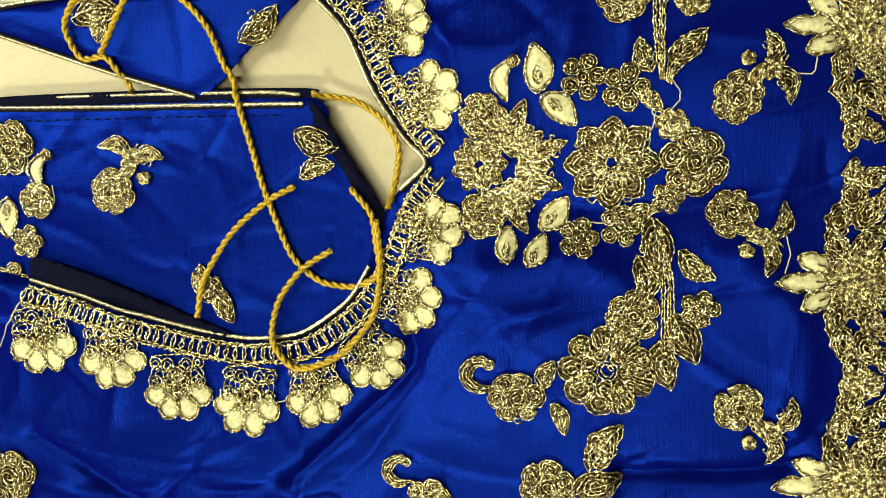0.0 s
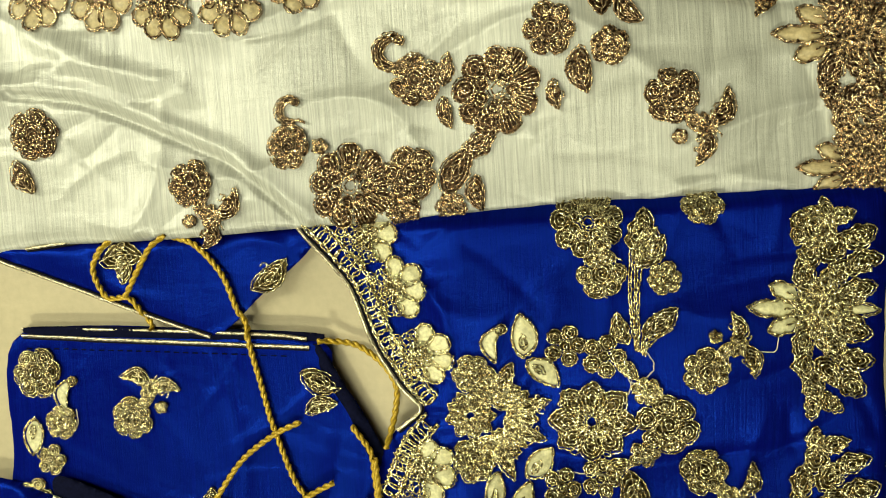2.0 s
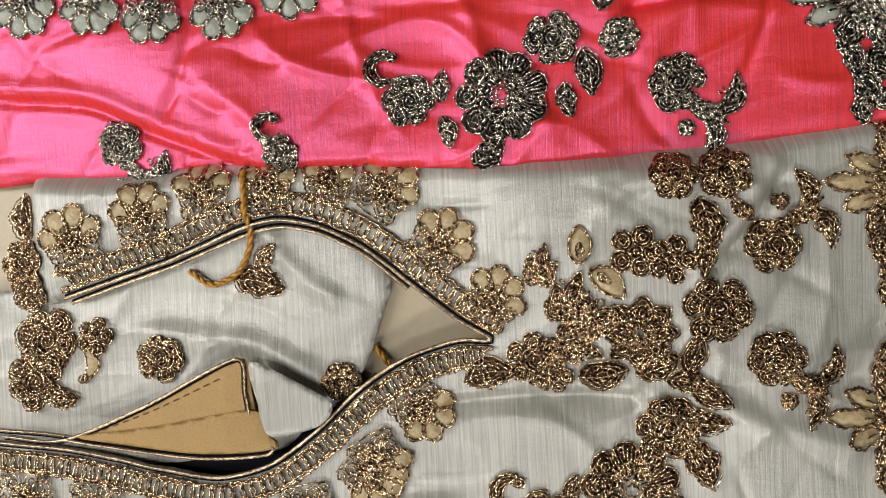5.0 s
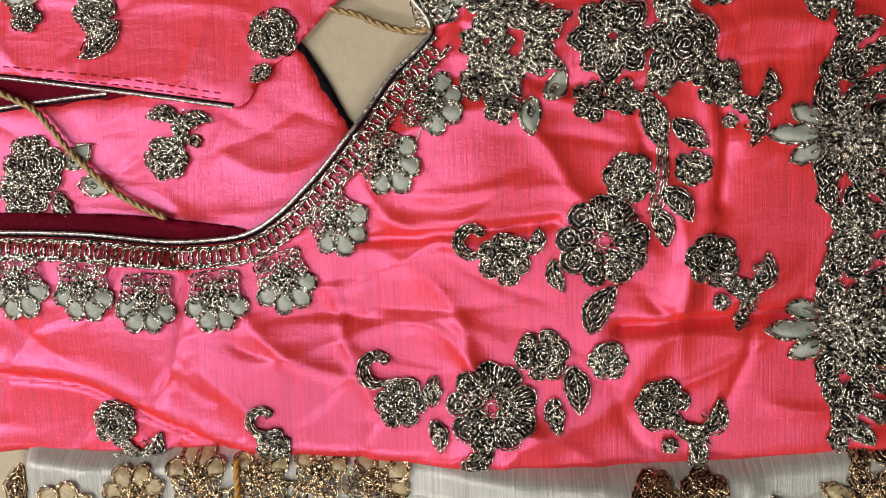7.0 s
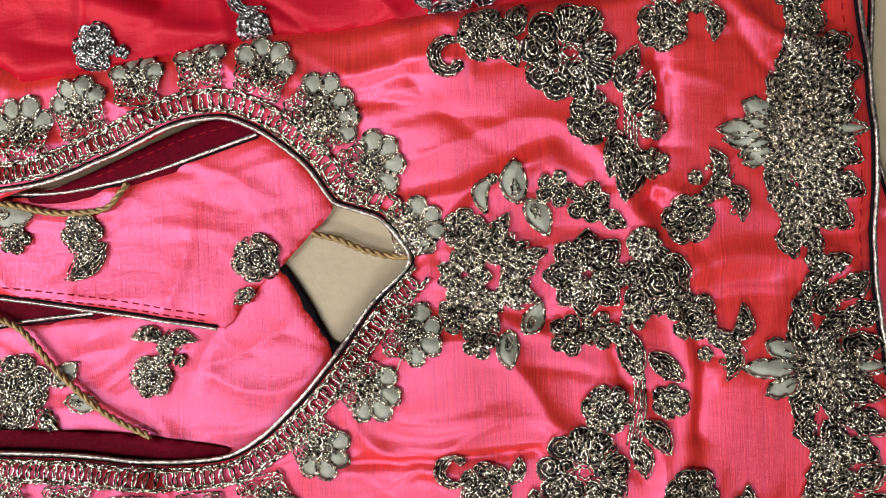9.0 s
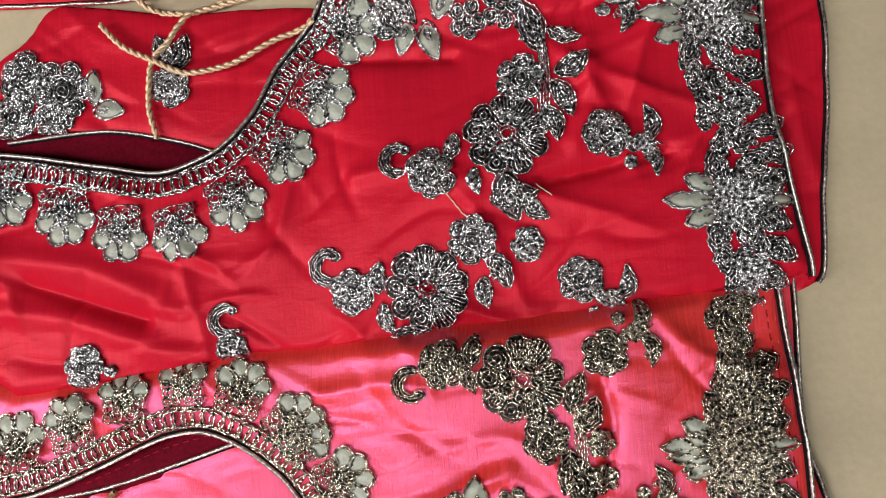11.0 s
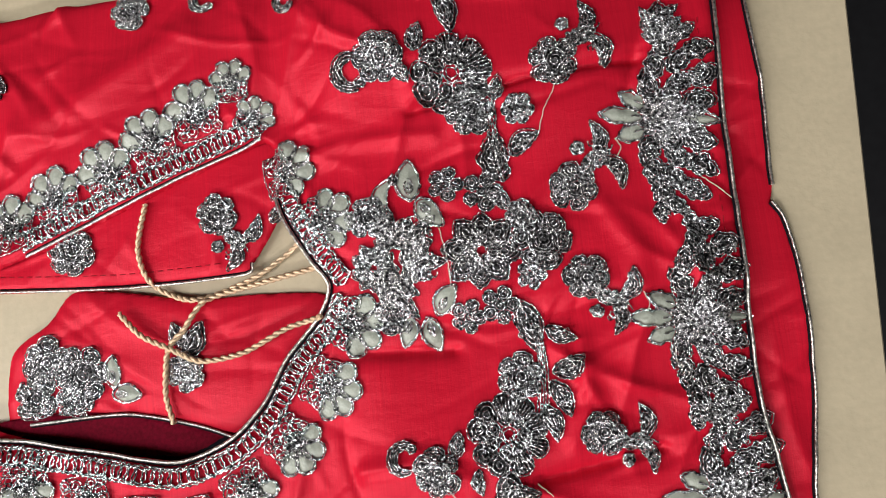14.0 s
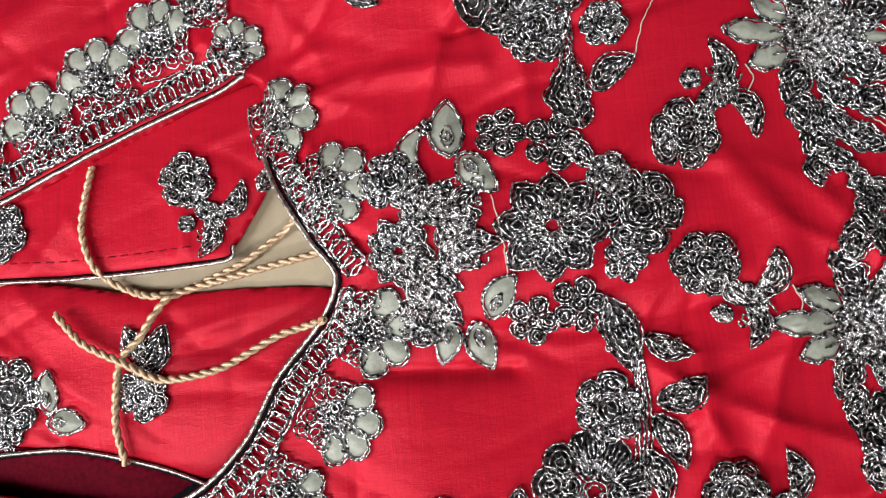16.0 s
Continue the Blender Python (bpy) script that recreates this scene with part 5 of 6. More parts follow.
pink.layer('underback', 'back_panel', [(-0.1615, 0.4475), (-0.1277, 0.4507), (-0.1014, 0.4523), (-0.0548, 0.4516), (-0.0331, 0.4665), (-0.0220, 0.4500), (-0.0134, 0.4327), (-0.0244, 0.4140), (-0.0420, 0.3982), (-0.1023, 0.3947), (-0.1668, 0.3997)], 0.004, 29, 'back panel seen inside the neckline', 0.9, pink_folds, None, 0.002)
# Lining strip, dark so that it also paints the black gap's shade.
pink.layer('facing', 'facing', [(-0.1646, 0.4107), (-0.1221, 0.4097), (-0.0896, 0.4074), (-0.0519, 0.4012), (-0.0798, 0.3965), (-0.1230, 0.3998), (-0.1656, 0.4011)], 0.0072, 25, 'dark inner facing and shade strip of the neckline', 0.2, (), None, 0.001, pink.lining)
# Lining edge of the opening, its shade put into the near-black colour.
pink.layer('shade_strip', 'facing', [(-0.0340, 0.4650), (-0.0300, 0.4670), (-0.0210, 0.4530), (-0.0160, 0.4430), (-0.0120, 0.4370), (-0.0060, 0.4420), (-0.0040, 0.4400), (-0.0100, 0.4330), (-0.0150, 0.4290), (-0.0200, 0.4360), (-0.0270, 0.4520)], 0.0028, 25, 'dark inner facing and shade strip of the neckline', 0.1, (), None, 0.001, DARK)
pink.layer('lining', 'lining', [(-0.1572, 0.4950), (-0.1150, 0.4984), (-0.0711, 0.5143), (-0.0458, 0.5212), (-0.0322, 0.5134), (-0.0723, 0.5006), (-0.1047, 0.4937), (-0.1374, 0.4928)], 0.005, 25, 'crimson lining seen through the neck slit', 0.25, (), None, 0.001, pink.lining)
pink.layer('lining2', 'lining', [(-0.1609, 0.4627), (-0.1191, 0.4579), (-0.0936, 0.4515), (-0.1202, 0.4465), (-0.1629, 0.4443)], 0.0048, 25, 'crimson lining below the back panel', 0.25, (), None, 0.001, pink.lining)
pink.layer('hem_back', 'hem_back', [(0.1613, 0.5616), (0.1755, 0.5596), (0.1747, 0.5398), (0.1733, 0.5008), (0.1761, 0.4852), (0.1775, 0.4622), (0.1782, 0.4376), (0.1663, 0.4379), (0.1640, 0.5012)], 0.0025, 25, 'back hem layer showing past the front hem', 1.7, (), None, 0.001, pink.fabric)
pink.piping('front', 0.00110, [(-0.1630, 0.4032), (-0.1428, 0.4038), (-0.1101, 0.4020), (-0.0783, 0.3982), (-0.0530, 0.3995), (-0.0380, 0.4071), (-0.0228, 0.4206), (-0.0099, 0.4349), (0.0030, 0.4518), (0.0174, 0.4664), (0.0085, 0.4802), (-0.0009, 0.4846), (-0.0086, 0.4879), (-0.0175, 0.5009), (-0.0325, 0.5133), (-0.0460, 0.5190), (-0.0622, 0.5179), (-0.0898, 0.5078), (-0.1158, 0.4997), (-0.1528, 0.4962)])
pink.piping('back', 0.00100, [(-0.1558, 0.4995), (-0.1145, 0.4968), (-0.0822, 0.5011), (-0.0359, 0.5135)])
pink.piping('back', 0.00100, [(-0.0543, 0.4448), (-0.0971, 0.4525), (-0.1401, 0.4596), (-0.1600, 0.4618)])
pink.piping('underback', 0.00100, [(-0.1617, 0.4464), (-0.1278, 0.4503), (-0.1014, 0.4523)])
pink.piping('front', 0.00110, [(0.1676, 0.5608), (0.1679, 0.5530), (0.1689, 0.5204), (0.1694, 0.4828), (0.1693, 0.4495), (0.1711, 0.4224)])
pink.piping('hem_back', 0.00100, [(0.1753, 0.5595), (0.1745, 0.5398), (0.1731, 0.5008), (0.1759, 0.4853), (0.1773, 0.4623), (0.1780, 0.4378)])
pink.band('front', 1, [(-0.1630, 0.4032), (-0.1428, 0.4038), (-0.1101, 0.4020), (-0.0783, 0.3982), (-0.0530, 0.3995), (-0.0380, 0.4071), (-0.0228, 0.4206), (-0.0099, 0.4349), (0.0030, 0.4518), (0.0174, 0.4664)])
pink.band('front', 1, [(0.0174, 0.4664), (0.0085, 0.4802), (-0.0009, 0.4846), (-0.0086, 0.4879), (-0.0175, 0.5009), (-0.0325, 0.5133), (-0.0460, 0.5190), (-0.0622, 0.5179), (-0.0898, 0.5078), (-0.1158, 0.4997), (-0.1528, 0.4962)])
pink.sew('nf', 'front', -0.1343, 0.3843, -83, 0.0123)
pink.sew('nf', 'front', -0.1093, 0.3822, -89, 0.0114)
pink.sew('nf', 'front', -0.0870, 0.3772, -94, 0.0113)
pink.sew('nf', 'front', -0.0622, 0.3772, -88, 0.0115)
pink.sew('nf', 'front', -0.0374, 0.3830, -73, 0.0117)
pink.sew('nf', 'front', -0.0171, 0.4028, -52, 0.0113)
pink.sew('nf', 'front', 0.0017, 0.4231, -37, 0.0115)
pink.sew('nf', 'front', 0.0174, 0.4417, -7, 0.0109)
pink.sew('med', 'front', 0.0362, 0.4606, -3, 0.0095)
pink.sew('lob', 'front', 0.0470, 0.4730, 58, 0.0098)
pink.sew('lob', 'front', 0.0555, 0.4652, 17, 0.0094)
pink.sew('lob', 'front', 0.0539, 0.4541, -23, 0.0086)
pink.sew('lob', 'front', 0.0434, 0.4481, -62, 0.0079)
pink.sew('rose', 'front', 0.0349, 0.4485, -3, 0.0087)
pink.sew('rose', 'front', 0.0367, 0.4754, -3, 0.0078)
pink.sew('daisy', 'front', 0.0763, 0.4595, -3, 0.0143)
pink.sew('rose', 'front', 0.0981, 0.4556, -3, 0.0118)
pink.sew('rose', 'front', 0.0947, 0.4685, -3, 0.0057)
pink.sew('flo', 'front', 0.0916, 0.4449, -3, 0.0050)
pink.sew('flo', 'front', 0.0403, 0.4388, -2, 0.0060)
pink.sew('sleaf', 'front', 0.0497, 0.4355, -92, 0.0059)
pink.sew('sleaf', 'front', 0.0584, 0.4455, 58, 0.0055)
pink.sew('flo', 'front', 0.0694, 0.4394, -3, 0.0068)
pink.sew('flo', 'front', 0.0796, 0.4408, -3, 0.0062)
pink.sew('leaf', 'front', 0.0869, 0.4377, -32, 0.0058)
pink.sew('leaf', 'front', 0.0896, 0.4320, -76, 0.0087)
pink.sew('leaf', 'front', 0.1005, 0.4278, -42, 0.0070)
pink.sew('rose', 'front', 0.0810, 0.4145, -2, 0.0088)
pink.sew('rose', 'front', 0.1013, 0.4166, -2, 0.0060)
pink.sew('leaf', 'front', 0.0966, 0.4055, -52, 0.0070)
pink.sew('leaf', 'front', 0.0913, 0.3981, -76, 0.0067)
pink.stem('front', [(0.0924, 0.4356), (0.0891, 0.4019)])
pink.sew('big', 'front', 0.0722, 0.3938, -2, 0.0152)
pink.sew('rose', 'front', 0.0397, 0.3889, -1, 0.0094)
pink.sew('curl', 'front', 0.0293, 0.3950, 1, 0.0069)
pink.sew('leaf', 'front', 0.0504, 0.3944, 69, 0.0048)
pink.sew('leaf', 'front', 0.0568, 0.3826, -72, 0.0057)
pink.sew('leaf', 'front', 0.0708, 0.3716, 60, 0.0093)
pink.sew('big', 'front', 0.0339, 0.3384, -0, 0.0159)
pink.sew('rose', 'front', 0.0025, 0.3396, -0, 0.0093)
pink.sew('curl', 'front', -0.0057, 0.3513, 1, 0.0072)
pink.sew('leaf', 'front', 0.0137, 0.3436, 83, 0.0055)
pink.sew('leaf', 'front', 0.0151, 0.3280, -77, 0.0057)
pink.sew('rose', 'front', 0.0513, 0.3562, -1, 0.0094)
pink.sew('leaf', 'front', 0.0626, 0.3442, -82, 0.0082)
pink.sew('rose', 'front', 0.0729, 0.3540, -1, 0.0067)
pink.sew('leaf', 'front', 0.0552, 0.3353, -82, 0.0062)
pink.sew('leaf', 'front', 0.0287, 0.3202, 40, 0.0068)
pink.sew('sprig', 'front', 0.1096, 0.4439, -31, 0.0086)
pink.sew('sprig', 'front', 0.1068, 0.3866, -37, 0.0092)
pink.sew('sprig', 'front', 0.0907, 0.3384, -37, 0.0097)
pink.sew('sprig', 'front', -0.1042, 0.3319, -52, 0.0090)
pink.sew('curl', 'front', -0.0470, 0.3338, 0, 0.0061)
pink.sew('rose', 'front', -0.0437, 0.3248, -0, 0.0066)
pink.sew('hem', 'front', 0.1493, 0.4256, -2, 0.0206)
pink.sew('hem', 'front', 0.1497, 0.3625, -1, 0.0212)
pink.sew('nf', 'front', 0.0199, 0.4776, 11, 0.0104)
pink.sew('nf', 'front', 0.0067, 0.4992, 21, 0.0116)
pink.sew('nf', 'front', -0.0078, 0.5152, 35, 0.0110)
pink.sew('scurl', 'front', 0.0442, 0.4874, 77, 0.0059)
pink.sew('sleaf', 'front', 0.0542, 0.4910, 93, 0.0070)
pink.sew('sleaf', 'front', 0.0615, 0.4788, -63, 0.0064)
pink.sew('flo', 'front', 0.0674, 0.4877, -4, 0.0064)
pink.sew('flo', 'front', 0.0773, 0.4828, -4, 0.0069)
pink.sew('leaf', 'front', 0.0850, 0.4768, -33, 0.0050)
pink.sew('sprig', 'front', 0.1095, 0.4757, 38, 0.0087, -1)
pink.sew('hem', 'front', 0.1430, 0.4988, -4, 0.0183)
pink.sew('nf', 'front', -0.0104, 0.5201, 37, 0.0118)
pink.sew('nf', 'front', -0.0295, 0.5343, 72, 0.0113)
pink.sew('nf', 'front', -0.0523, 0.5387, 90, 0.0106)
pink.sew('nf', 'front', -0.0757, 0.5342, 90, 0.0103)
pink.sew('nf', 'front', -0.0979, 0.5256, 99, 0.0117)
pink.sew('nf', 'front', -0.1207, 0.5194, 94, 0.0127)
pink.sew('big', 'front', 0.0733, 0.5306, -3, 0.0157)
pink.sew('rose', 'front', 0.0467, 0.5381, -3, 0.0088)
pink.sew('curl', 'front', 0.0351, 0.5321, 0, 0.0072, -1)
pink.sew('leaf', 'front', 0.0577, 0.5424, 77, 0.0058)
pink.sew('leaf', 'front', 0.0551, 0.5326, -73, 0.0058)
pink.sew('leaf', 'front', 0.0918, 0.5246, 67, 0.0077)
pink.sew('rose', 'front', 0.0804, 0.5096, -3, 0.0086)
pink.sew('leaf', 'front', 0.0957, 0.5166, 57, 0.0073)
pink.sew('rose', 'front', 0.0994, 0.5063, -3, 0.0052)
pink.sew('leaf', 'front', 0.0903, 0.4926, -89, 0.0105)
pink.sew('rose', 'front', 0.0990, 0.4942, -2, 0.0052)
pink.sew('leaf', 'front', 0.0868, 0.4976, -104, 0.0077)
pink.stem('front', [(0.0912, 0.5208), (0.0914, 0.4955)])
pink.sew('sprig', 'front', 0.1033, 0.5375, 22, 0.0085, -1)
pink.sew('hem', 'front', 0.1446, 0.5024, -3, 0.0211)
pink.sew('rose', 'front', 0.1479, 0.5456, -4, 0.0090)
pink.sew('leaf', 'front', 0.1477, 0.5312, -104, 0.0089)
pink.sew('leaf', 'front', 0.1538, 0.5501, 17, 0.0060)
pink.sew('rose', 'back', -0.0386, 0.4696, -3, 0.0091)
pink.sew('leaf', 'back', -0.0437, 0.4561, -144, 0.0042)
pink.sew('rose', 'back', -0.1038, 0.4812, -3, 0.0082)
pink.sew('leaf', 'back', -0.1027, 0.4702, -146, 0.0091)
pink.sew('leaf', 'back', -0.1002, 0.4740, 25, 0.0064)
pink.sew('sleaf', 'back', -0.1307, 0.4898, -4, 0.0087)
pink.sew('flo', 'back', -0.1295, 0.4807, -3, 0.0057)
pink.sew('sprig', 'underback', -0.0806, 0.4279, 70, 0.0082)
pink.sew('rose', 'underback', -0.1304, 0.4278, -2, 0.0116)
pink.sew('rose', 'underback', -0.1360, 0.4166, -2, 0.0101)
pink.sew('sleaf', 'underback', -0.1139, 0.4302, 35, 0.0062)
pink.sew('sleaf', 'underback', -0.1080, 0.4193, -2, 0.0062)
pink.sew('leaf', 'underback', -0.1211, 0.4119, -63, 0.0063)
pink.stitches('back', [(-0.1397, 0.4637), (-0.0967, 0.4574), (-0.0550, 0.4492)], RED_STITCH)
pink.stitches('back', [(-0.1487, 0.4621), (-0.0969, 0.4549), (-0.0562, 0.4473)], RED_STITCH)
pink.stitches('lining', [(-0.0969, 0.5021), (-0.0645, 0.5132), (-0.0458, 0.5171)], RED_STITCH)
pink.stitches('front', [(0.1622, 0.5515), (0.1631, 0.5169), (0.1646, 0.4792), (0.1643, 0.4533)], RED_STITCH)
pink.loose('front', [(0.0083, 0.4253), (0.0126, 0.4310), (0.0139, 0.4368)])
pink.string('back', [(-0.1462, 0.4967), (-0.1293, 0.4933), (-0.1125, 0.4894), (-0.0935, 0.4902), (-0.0844, 0.4987)], 0)
pink.string('underback', [(-0.1462, 0.4563), (-0.1274, 0.4472), (-0.1139, 0.4302), (-0.0981, 0.4153), (-0.0810, 0.4065)], 0.0008)
pink.string('back', [(-0.0181, 0.4771), (-0.0094, 0.4750), (-0.0017, 0.4713), (0.0078, 0.4683), (0.0178, 0.4673)], 0.0016)

red = Garment('bright red satin blouse with silver embroidery, overlapping the pink one', (0.005, 0.663), RED_SATIN, SILVER_THREAD, GREY_SATIN, PIPE_SILVER, PEACH_CORD, CRIMSON_LINING, SILVER_GROUND)
red_folds = []
red_folds.append((2.5, 12, [(-0.1287, 0.5708), (-0.0951, 0.5654), (-0.0626, 0.5518), (-0.0456, 0.5466)]))
red_folds.append((-2.2, 7, [(-0.1149, 0.5806), (-0.0883, 0.5703), (-0.0666, 0.5625)]))
red_folds.append((3, 14, [(-0.1306, 0.5921), (-0.0879, 0.5839), (-0.0541, 0.5657)]))
red_folds.append((2.2, 8, [(0.0196, 0.6090), (0.0463, 0.6107), (0.0608, 0.6028)]))
red_folds.append((-2.6, 6, [(0.0508, 0.7482), (0.0818, 0.7535), (0.1166, 0.7570), (0.1439, 0.7578)]))
red_folds.append((2.4, 14, [(-0.1188, 0.7613), (-0.0794, 0.7786), (-0.0401, 0.7984)]))
red_folds.append((-2, 8, [(0.0230, 0.6539), (0.0591, 0.6513)]))
red_folds.append((2.4, 10, [(0.1075, 0.6495), (0.1072, 0.6300), (0.1007, 0.6135)]))
red_folds.append((-2.5, 7, [(0.0883, 0.5999), (0.1144, 0.6038), (0.1339, 0.6073)]))
red_folds.append((2, 10, [(0.1230, 0.7013), (0.1338, 0.6841), (0.1330, 0.6621)]))
red_folds.append((2.2, 8, [(0.0070, 0.7372), (0.0310, 0.7388), (0.0591, 0.7375)]))
red.layer('front', 'front_panel', [(-0.1532, 0.6368), (-0.1210, 0.6325), (-0.0825, 0.6239), (-0.0566, 0.6187), (-0.0350, 0.6251), (-0.0200, 0.6382), (-0.0093, 0.6551), (0.0060, 0.6705), (0.0117, 0.6824), (0.0045, 0.6937), (-0.0048, 0.7100), (-0.0087, 0.7212), (-0.0112, 0.7454), (-0.0518, 0.7332), (-0.0899, 0.7195), (-0.1181, 0.7092), (-0.1514, 0.7107), (-0.1549, 0.8146), (-0.1270, 0.8177), (-0.0898, 0.8194), (-0.0534, 0.8220), (0.0167, 0.8252), (0.1054, 0.8308), (0.1813, 0.8262), (0.1773, 0.7826), (0.1753, 0.7405), (0.1744, 0.6960), (0.1729, 0.6576), (0.1722, 0.6193), (0.1745, 0.5984), (0.1796, 0.5576), (0.1776, 0.5593), (0.1654, 0.5567), (0.1202, 0.5527), (0.0813, 0.5479), (0.0415, 0.5470), (0.0007, 0.5458), (-0.0349, 0.5457), (-0.0629, 0.5418), (-0.0958, 0.5388), (-0.1203, 0.5375), (-0.1292, 0.5430), (-0.1541, 0.5552)], 0.0110, 33, 'front panel of the blouse', 1.75, red_folds, None, puff=(0.0117, 0.6824))
red.layer('back', 'back_panel', [(-0.1548, 0.7103), (-0.1209, 0.7137), (-0.0534, 0.7382), (-0.0089, 0.7514), (-0.0073, 0.7194), (-0.0218, 0.6960), (-0.0270, 0.6914), (-0.0812, 0.6918), (-0.1551, 0.6980)], 0.0052, 34, 'back panel seen inside the neckline', 0.9, red_folds, None, 0.002)
red.layer('underback', 'back_panel', [(-0.1327, 0.6678), (-0.1145, 0.6802), (-0.1026, 0.6921), (-0.0813, 0.6902), (-0.0495, 0.6837), (-0.0204, 0.6828), (0.0069, 0.6798), (0.0119, 0.6699), (-0.0111, 0.6483), (-0.0318, 0.6265), (-0.0600, 0.6330), (-0.1086, 0.6413), (-0.1338, 0.6377)], 0.004, 39, 'back panel seen inside the neckline', 0.9, red_folds, None, 0.002)
# No cloth here: a near-black sheet paints the shaded neck gap.
red.layer('facing', 'facing', [(-0.1274, 0.6360), (-0.0977, 0.6286), (-0.0615, 0.6211), (-0.0371, 0.6268), (-0.0274, 0.6293), (-0.0377, 0.6189), (-0.0595, 0.6153), (-0.0980, 0.6222), (-0.1277, 0.6283)], 0.0045, 35, 'dark sheet standing in for the shaded gap inside the neckline', 0.2, (), None, 0.001, DARK)
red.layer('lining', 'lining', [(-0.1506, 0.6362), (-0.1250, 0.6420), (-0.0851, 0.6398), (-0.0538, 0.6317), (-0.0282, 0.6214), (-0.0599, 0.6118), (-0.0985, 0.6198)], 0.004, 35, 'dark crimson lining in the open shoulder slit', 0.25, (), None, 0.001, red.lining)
red.layer('hem_back', 'hem_back', [(0.1770, 0.8291), (0.1967, 0.8258), (0.1915, 0.7767), (0.1933, 0.7403), (0.1917, 0.7032), (0.1900, 0.6977), (0.1941, 0.6892), (0.1965, 0.6709), (0.1962, 0.6422), (0.1943, 0.6165), (0.1893, 0.5896), (0.1860, 0.5630), (0.1838, 0.5560), (0.1657, 0.5576), (0.1682, 0.6408), (0.1696, 0.7083)], 0.003, 35, 'back hem layer showing past the front hem', 1.7, (), None, 0.001, red.fabric)
red.piping('front', 0.00110, [(-0.1532, 0.6368), (-0.1210, 0.6325), (-0.0825, 0.6239), (-0.0566, 0.6187), (-0.0350, 0.6251), (-0.0200, 0.6382), (-0.0093, 0.6551), (0.0060, 0.6705), (0.0117, 0.6824), (0.0045, 0.6937), (-0.0048, 0.7100), (-0.0087, 0.7212)])
red.piping('front', 0.00100, [(-0.0128, 0.7466), (-0.0517, 0.7346), (-0.0899, 0.7204), (-0.1181, 0.7092)])
red.piping('back', 0.00090, [(-0.0218, 0.6960), (-0.0270, 0.6914), (-0.0812, 0.6918), (-0.1551, 0.6980)])
red.piping('front', 0.00110, [(0.1813, 0.8262), (0.1773, 0.7826), (0.1753, 0.7405), (0.1744, 0.6960), (0.1729, 0.6576), (0.1722, 0.6193), (0.1745, 0.5984), (0.1801, 0.5581)])
red.piping('hem_back', 0.00100, [(0.1967, 0.8258), (0.1915, 0.7767), (0.1933, 0.7403), (0.1917, 0.7032)])
red.piping('hem_back', 0.00100, [(0.1902, 0.6965), (0.1941, 0.6892), (0.1965, 0.6709), (0.1962, 0.6422), (0.1943, 0.6165), (0.1893, 0.5896), (0.1861, 0.5609), (0.1837, 0.5554)])
red.piping('lining', 0.00090, [(-0.1233, 0.6386), (-0.0817, 0.6392), (-0.0510, 0.6317), (-0.0304, 0.6231)])
red.band('front', 1, [(-0.1532, 0.6368), (-0.1210, 0.6325), (-0.0825, 0.6239), (-0.0566, 0.6187), (-0.0350, 0.6251), (-0.0200, 0.6382), (-0.0093, 0.6551), (0.0060, 0.6705), (0.0139, 0.6799)])
red.band('front', 1, [(0.0139, 0.6799), (0.0045, 0.6937), (-0.0048, 0.7100), (-0.0083, 0.7200)])
red.band('front', 1, [(-0.0128, 0.7466), (-0.0517, 0.7346), (-0.0899, 0.7204), (-0.1181, 0.7092)])
red.sew('nf', 'front', -0.1199, 0.6146, -81, 0.0122)
red.sew('nf', 'front', -0.0952, 0.6061, -86, 0.0125)
red.sew('nf', 'front', -0.0732, 0.5969, -92, 0.0114)
red.sew('nf', 'front', -0.0503, 0.5951, -82, 0.0112)
red.sew('nf', 'front', -0.0273, 0.6049, -63, 0.0120)
red.sew('nf', 'front', -0.0075, 0.6212, -39, 0.0120)
red.sew('big', 'front', 0.0426, 0.5655, -4, 0.0157)
red.sew('rose', 'front', 0.0147, 0.5664, -4, 0.0086)
red.sew('curl', 'front', 0.0067, 0.5762, 0, 0.0078)
red.sew('leaf', 'front', 0.0249, 0.5708, 82, 0.0058)
red.sew('leaf', 'front', 0.0268, 0.5554, -73, 0.0058)
red.sew('rose', 'front', 0.0605, 0.5815, -4, 0.0093)
red.sew('leaf', 'front', 0.0754, 0.5960, -79, 0.0097)
red.sew('leaf', 'front', 0.0840, 0.5908, -50, 0.0063)
red.sew('rose', 'front', 0.0802, 0.5780, -4, 0.0065)
red.sew('leaf', 'front', 0.0698, 0.5697, -64, 0.0075)
red.sew('leaf', 'front', 0.0634, 0.5621, -88, 0.0057)
red.sew('curl', 'front', -0.0344, 0.5600, 0, 0.0071)
red.sew('rose', 'front', -0.0327, 0.5495, -3, 0.0061)
red.sew('leaf', 'front', 0.0356, 0.5488, 6, 0.0074)
red.sew('sprig', 'front', 0.0979, 0.5637, -29, 0.0086)
red.sew('rose', 'front', -0.0916, 0.5472, -3, 0.0086)
red.sew('flo', 'front', -0.0807, 0.5445, -3, 0.0025)
red.sew('hem', 'front', 0.1550, 0.5870, -5, 0.0211)
red.sew('fern', 'front', 0.1584, 0.5614, -95, 0.0090)
red.sew('nf', 'front', 0.0086, 0.6422, -31, 0.0127)
red.sew('nf', 'front', 0.0203, 0.6657, -22, 0.0133)
red.sew('nf', 'front', 0.0125, 0.7082, 18, 0.0132)
red.sew('nf', 'front', -0.0024, 0.7316, 12, 0.0124)
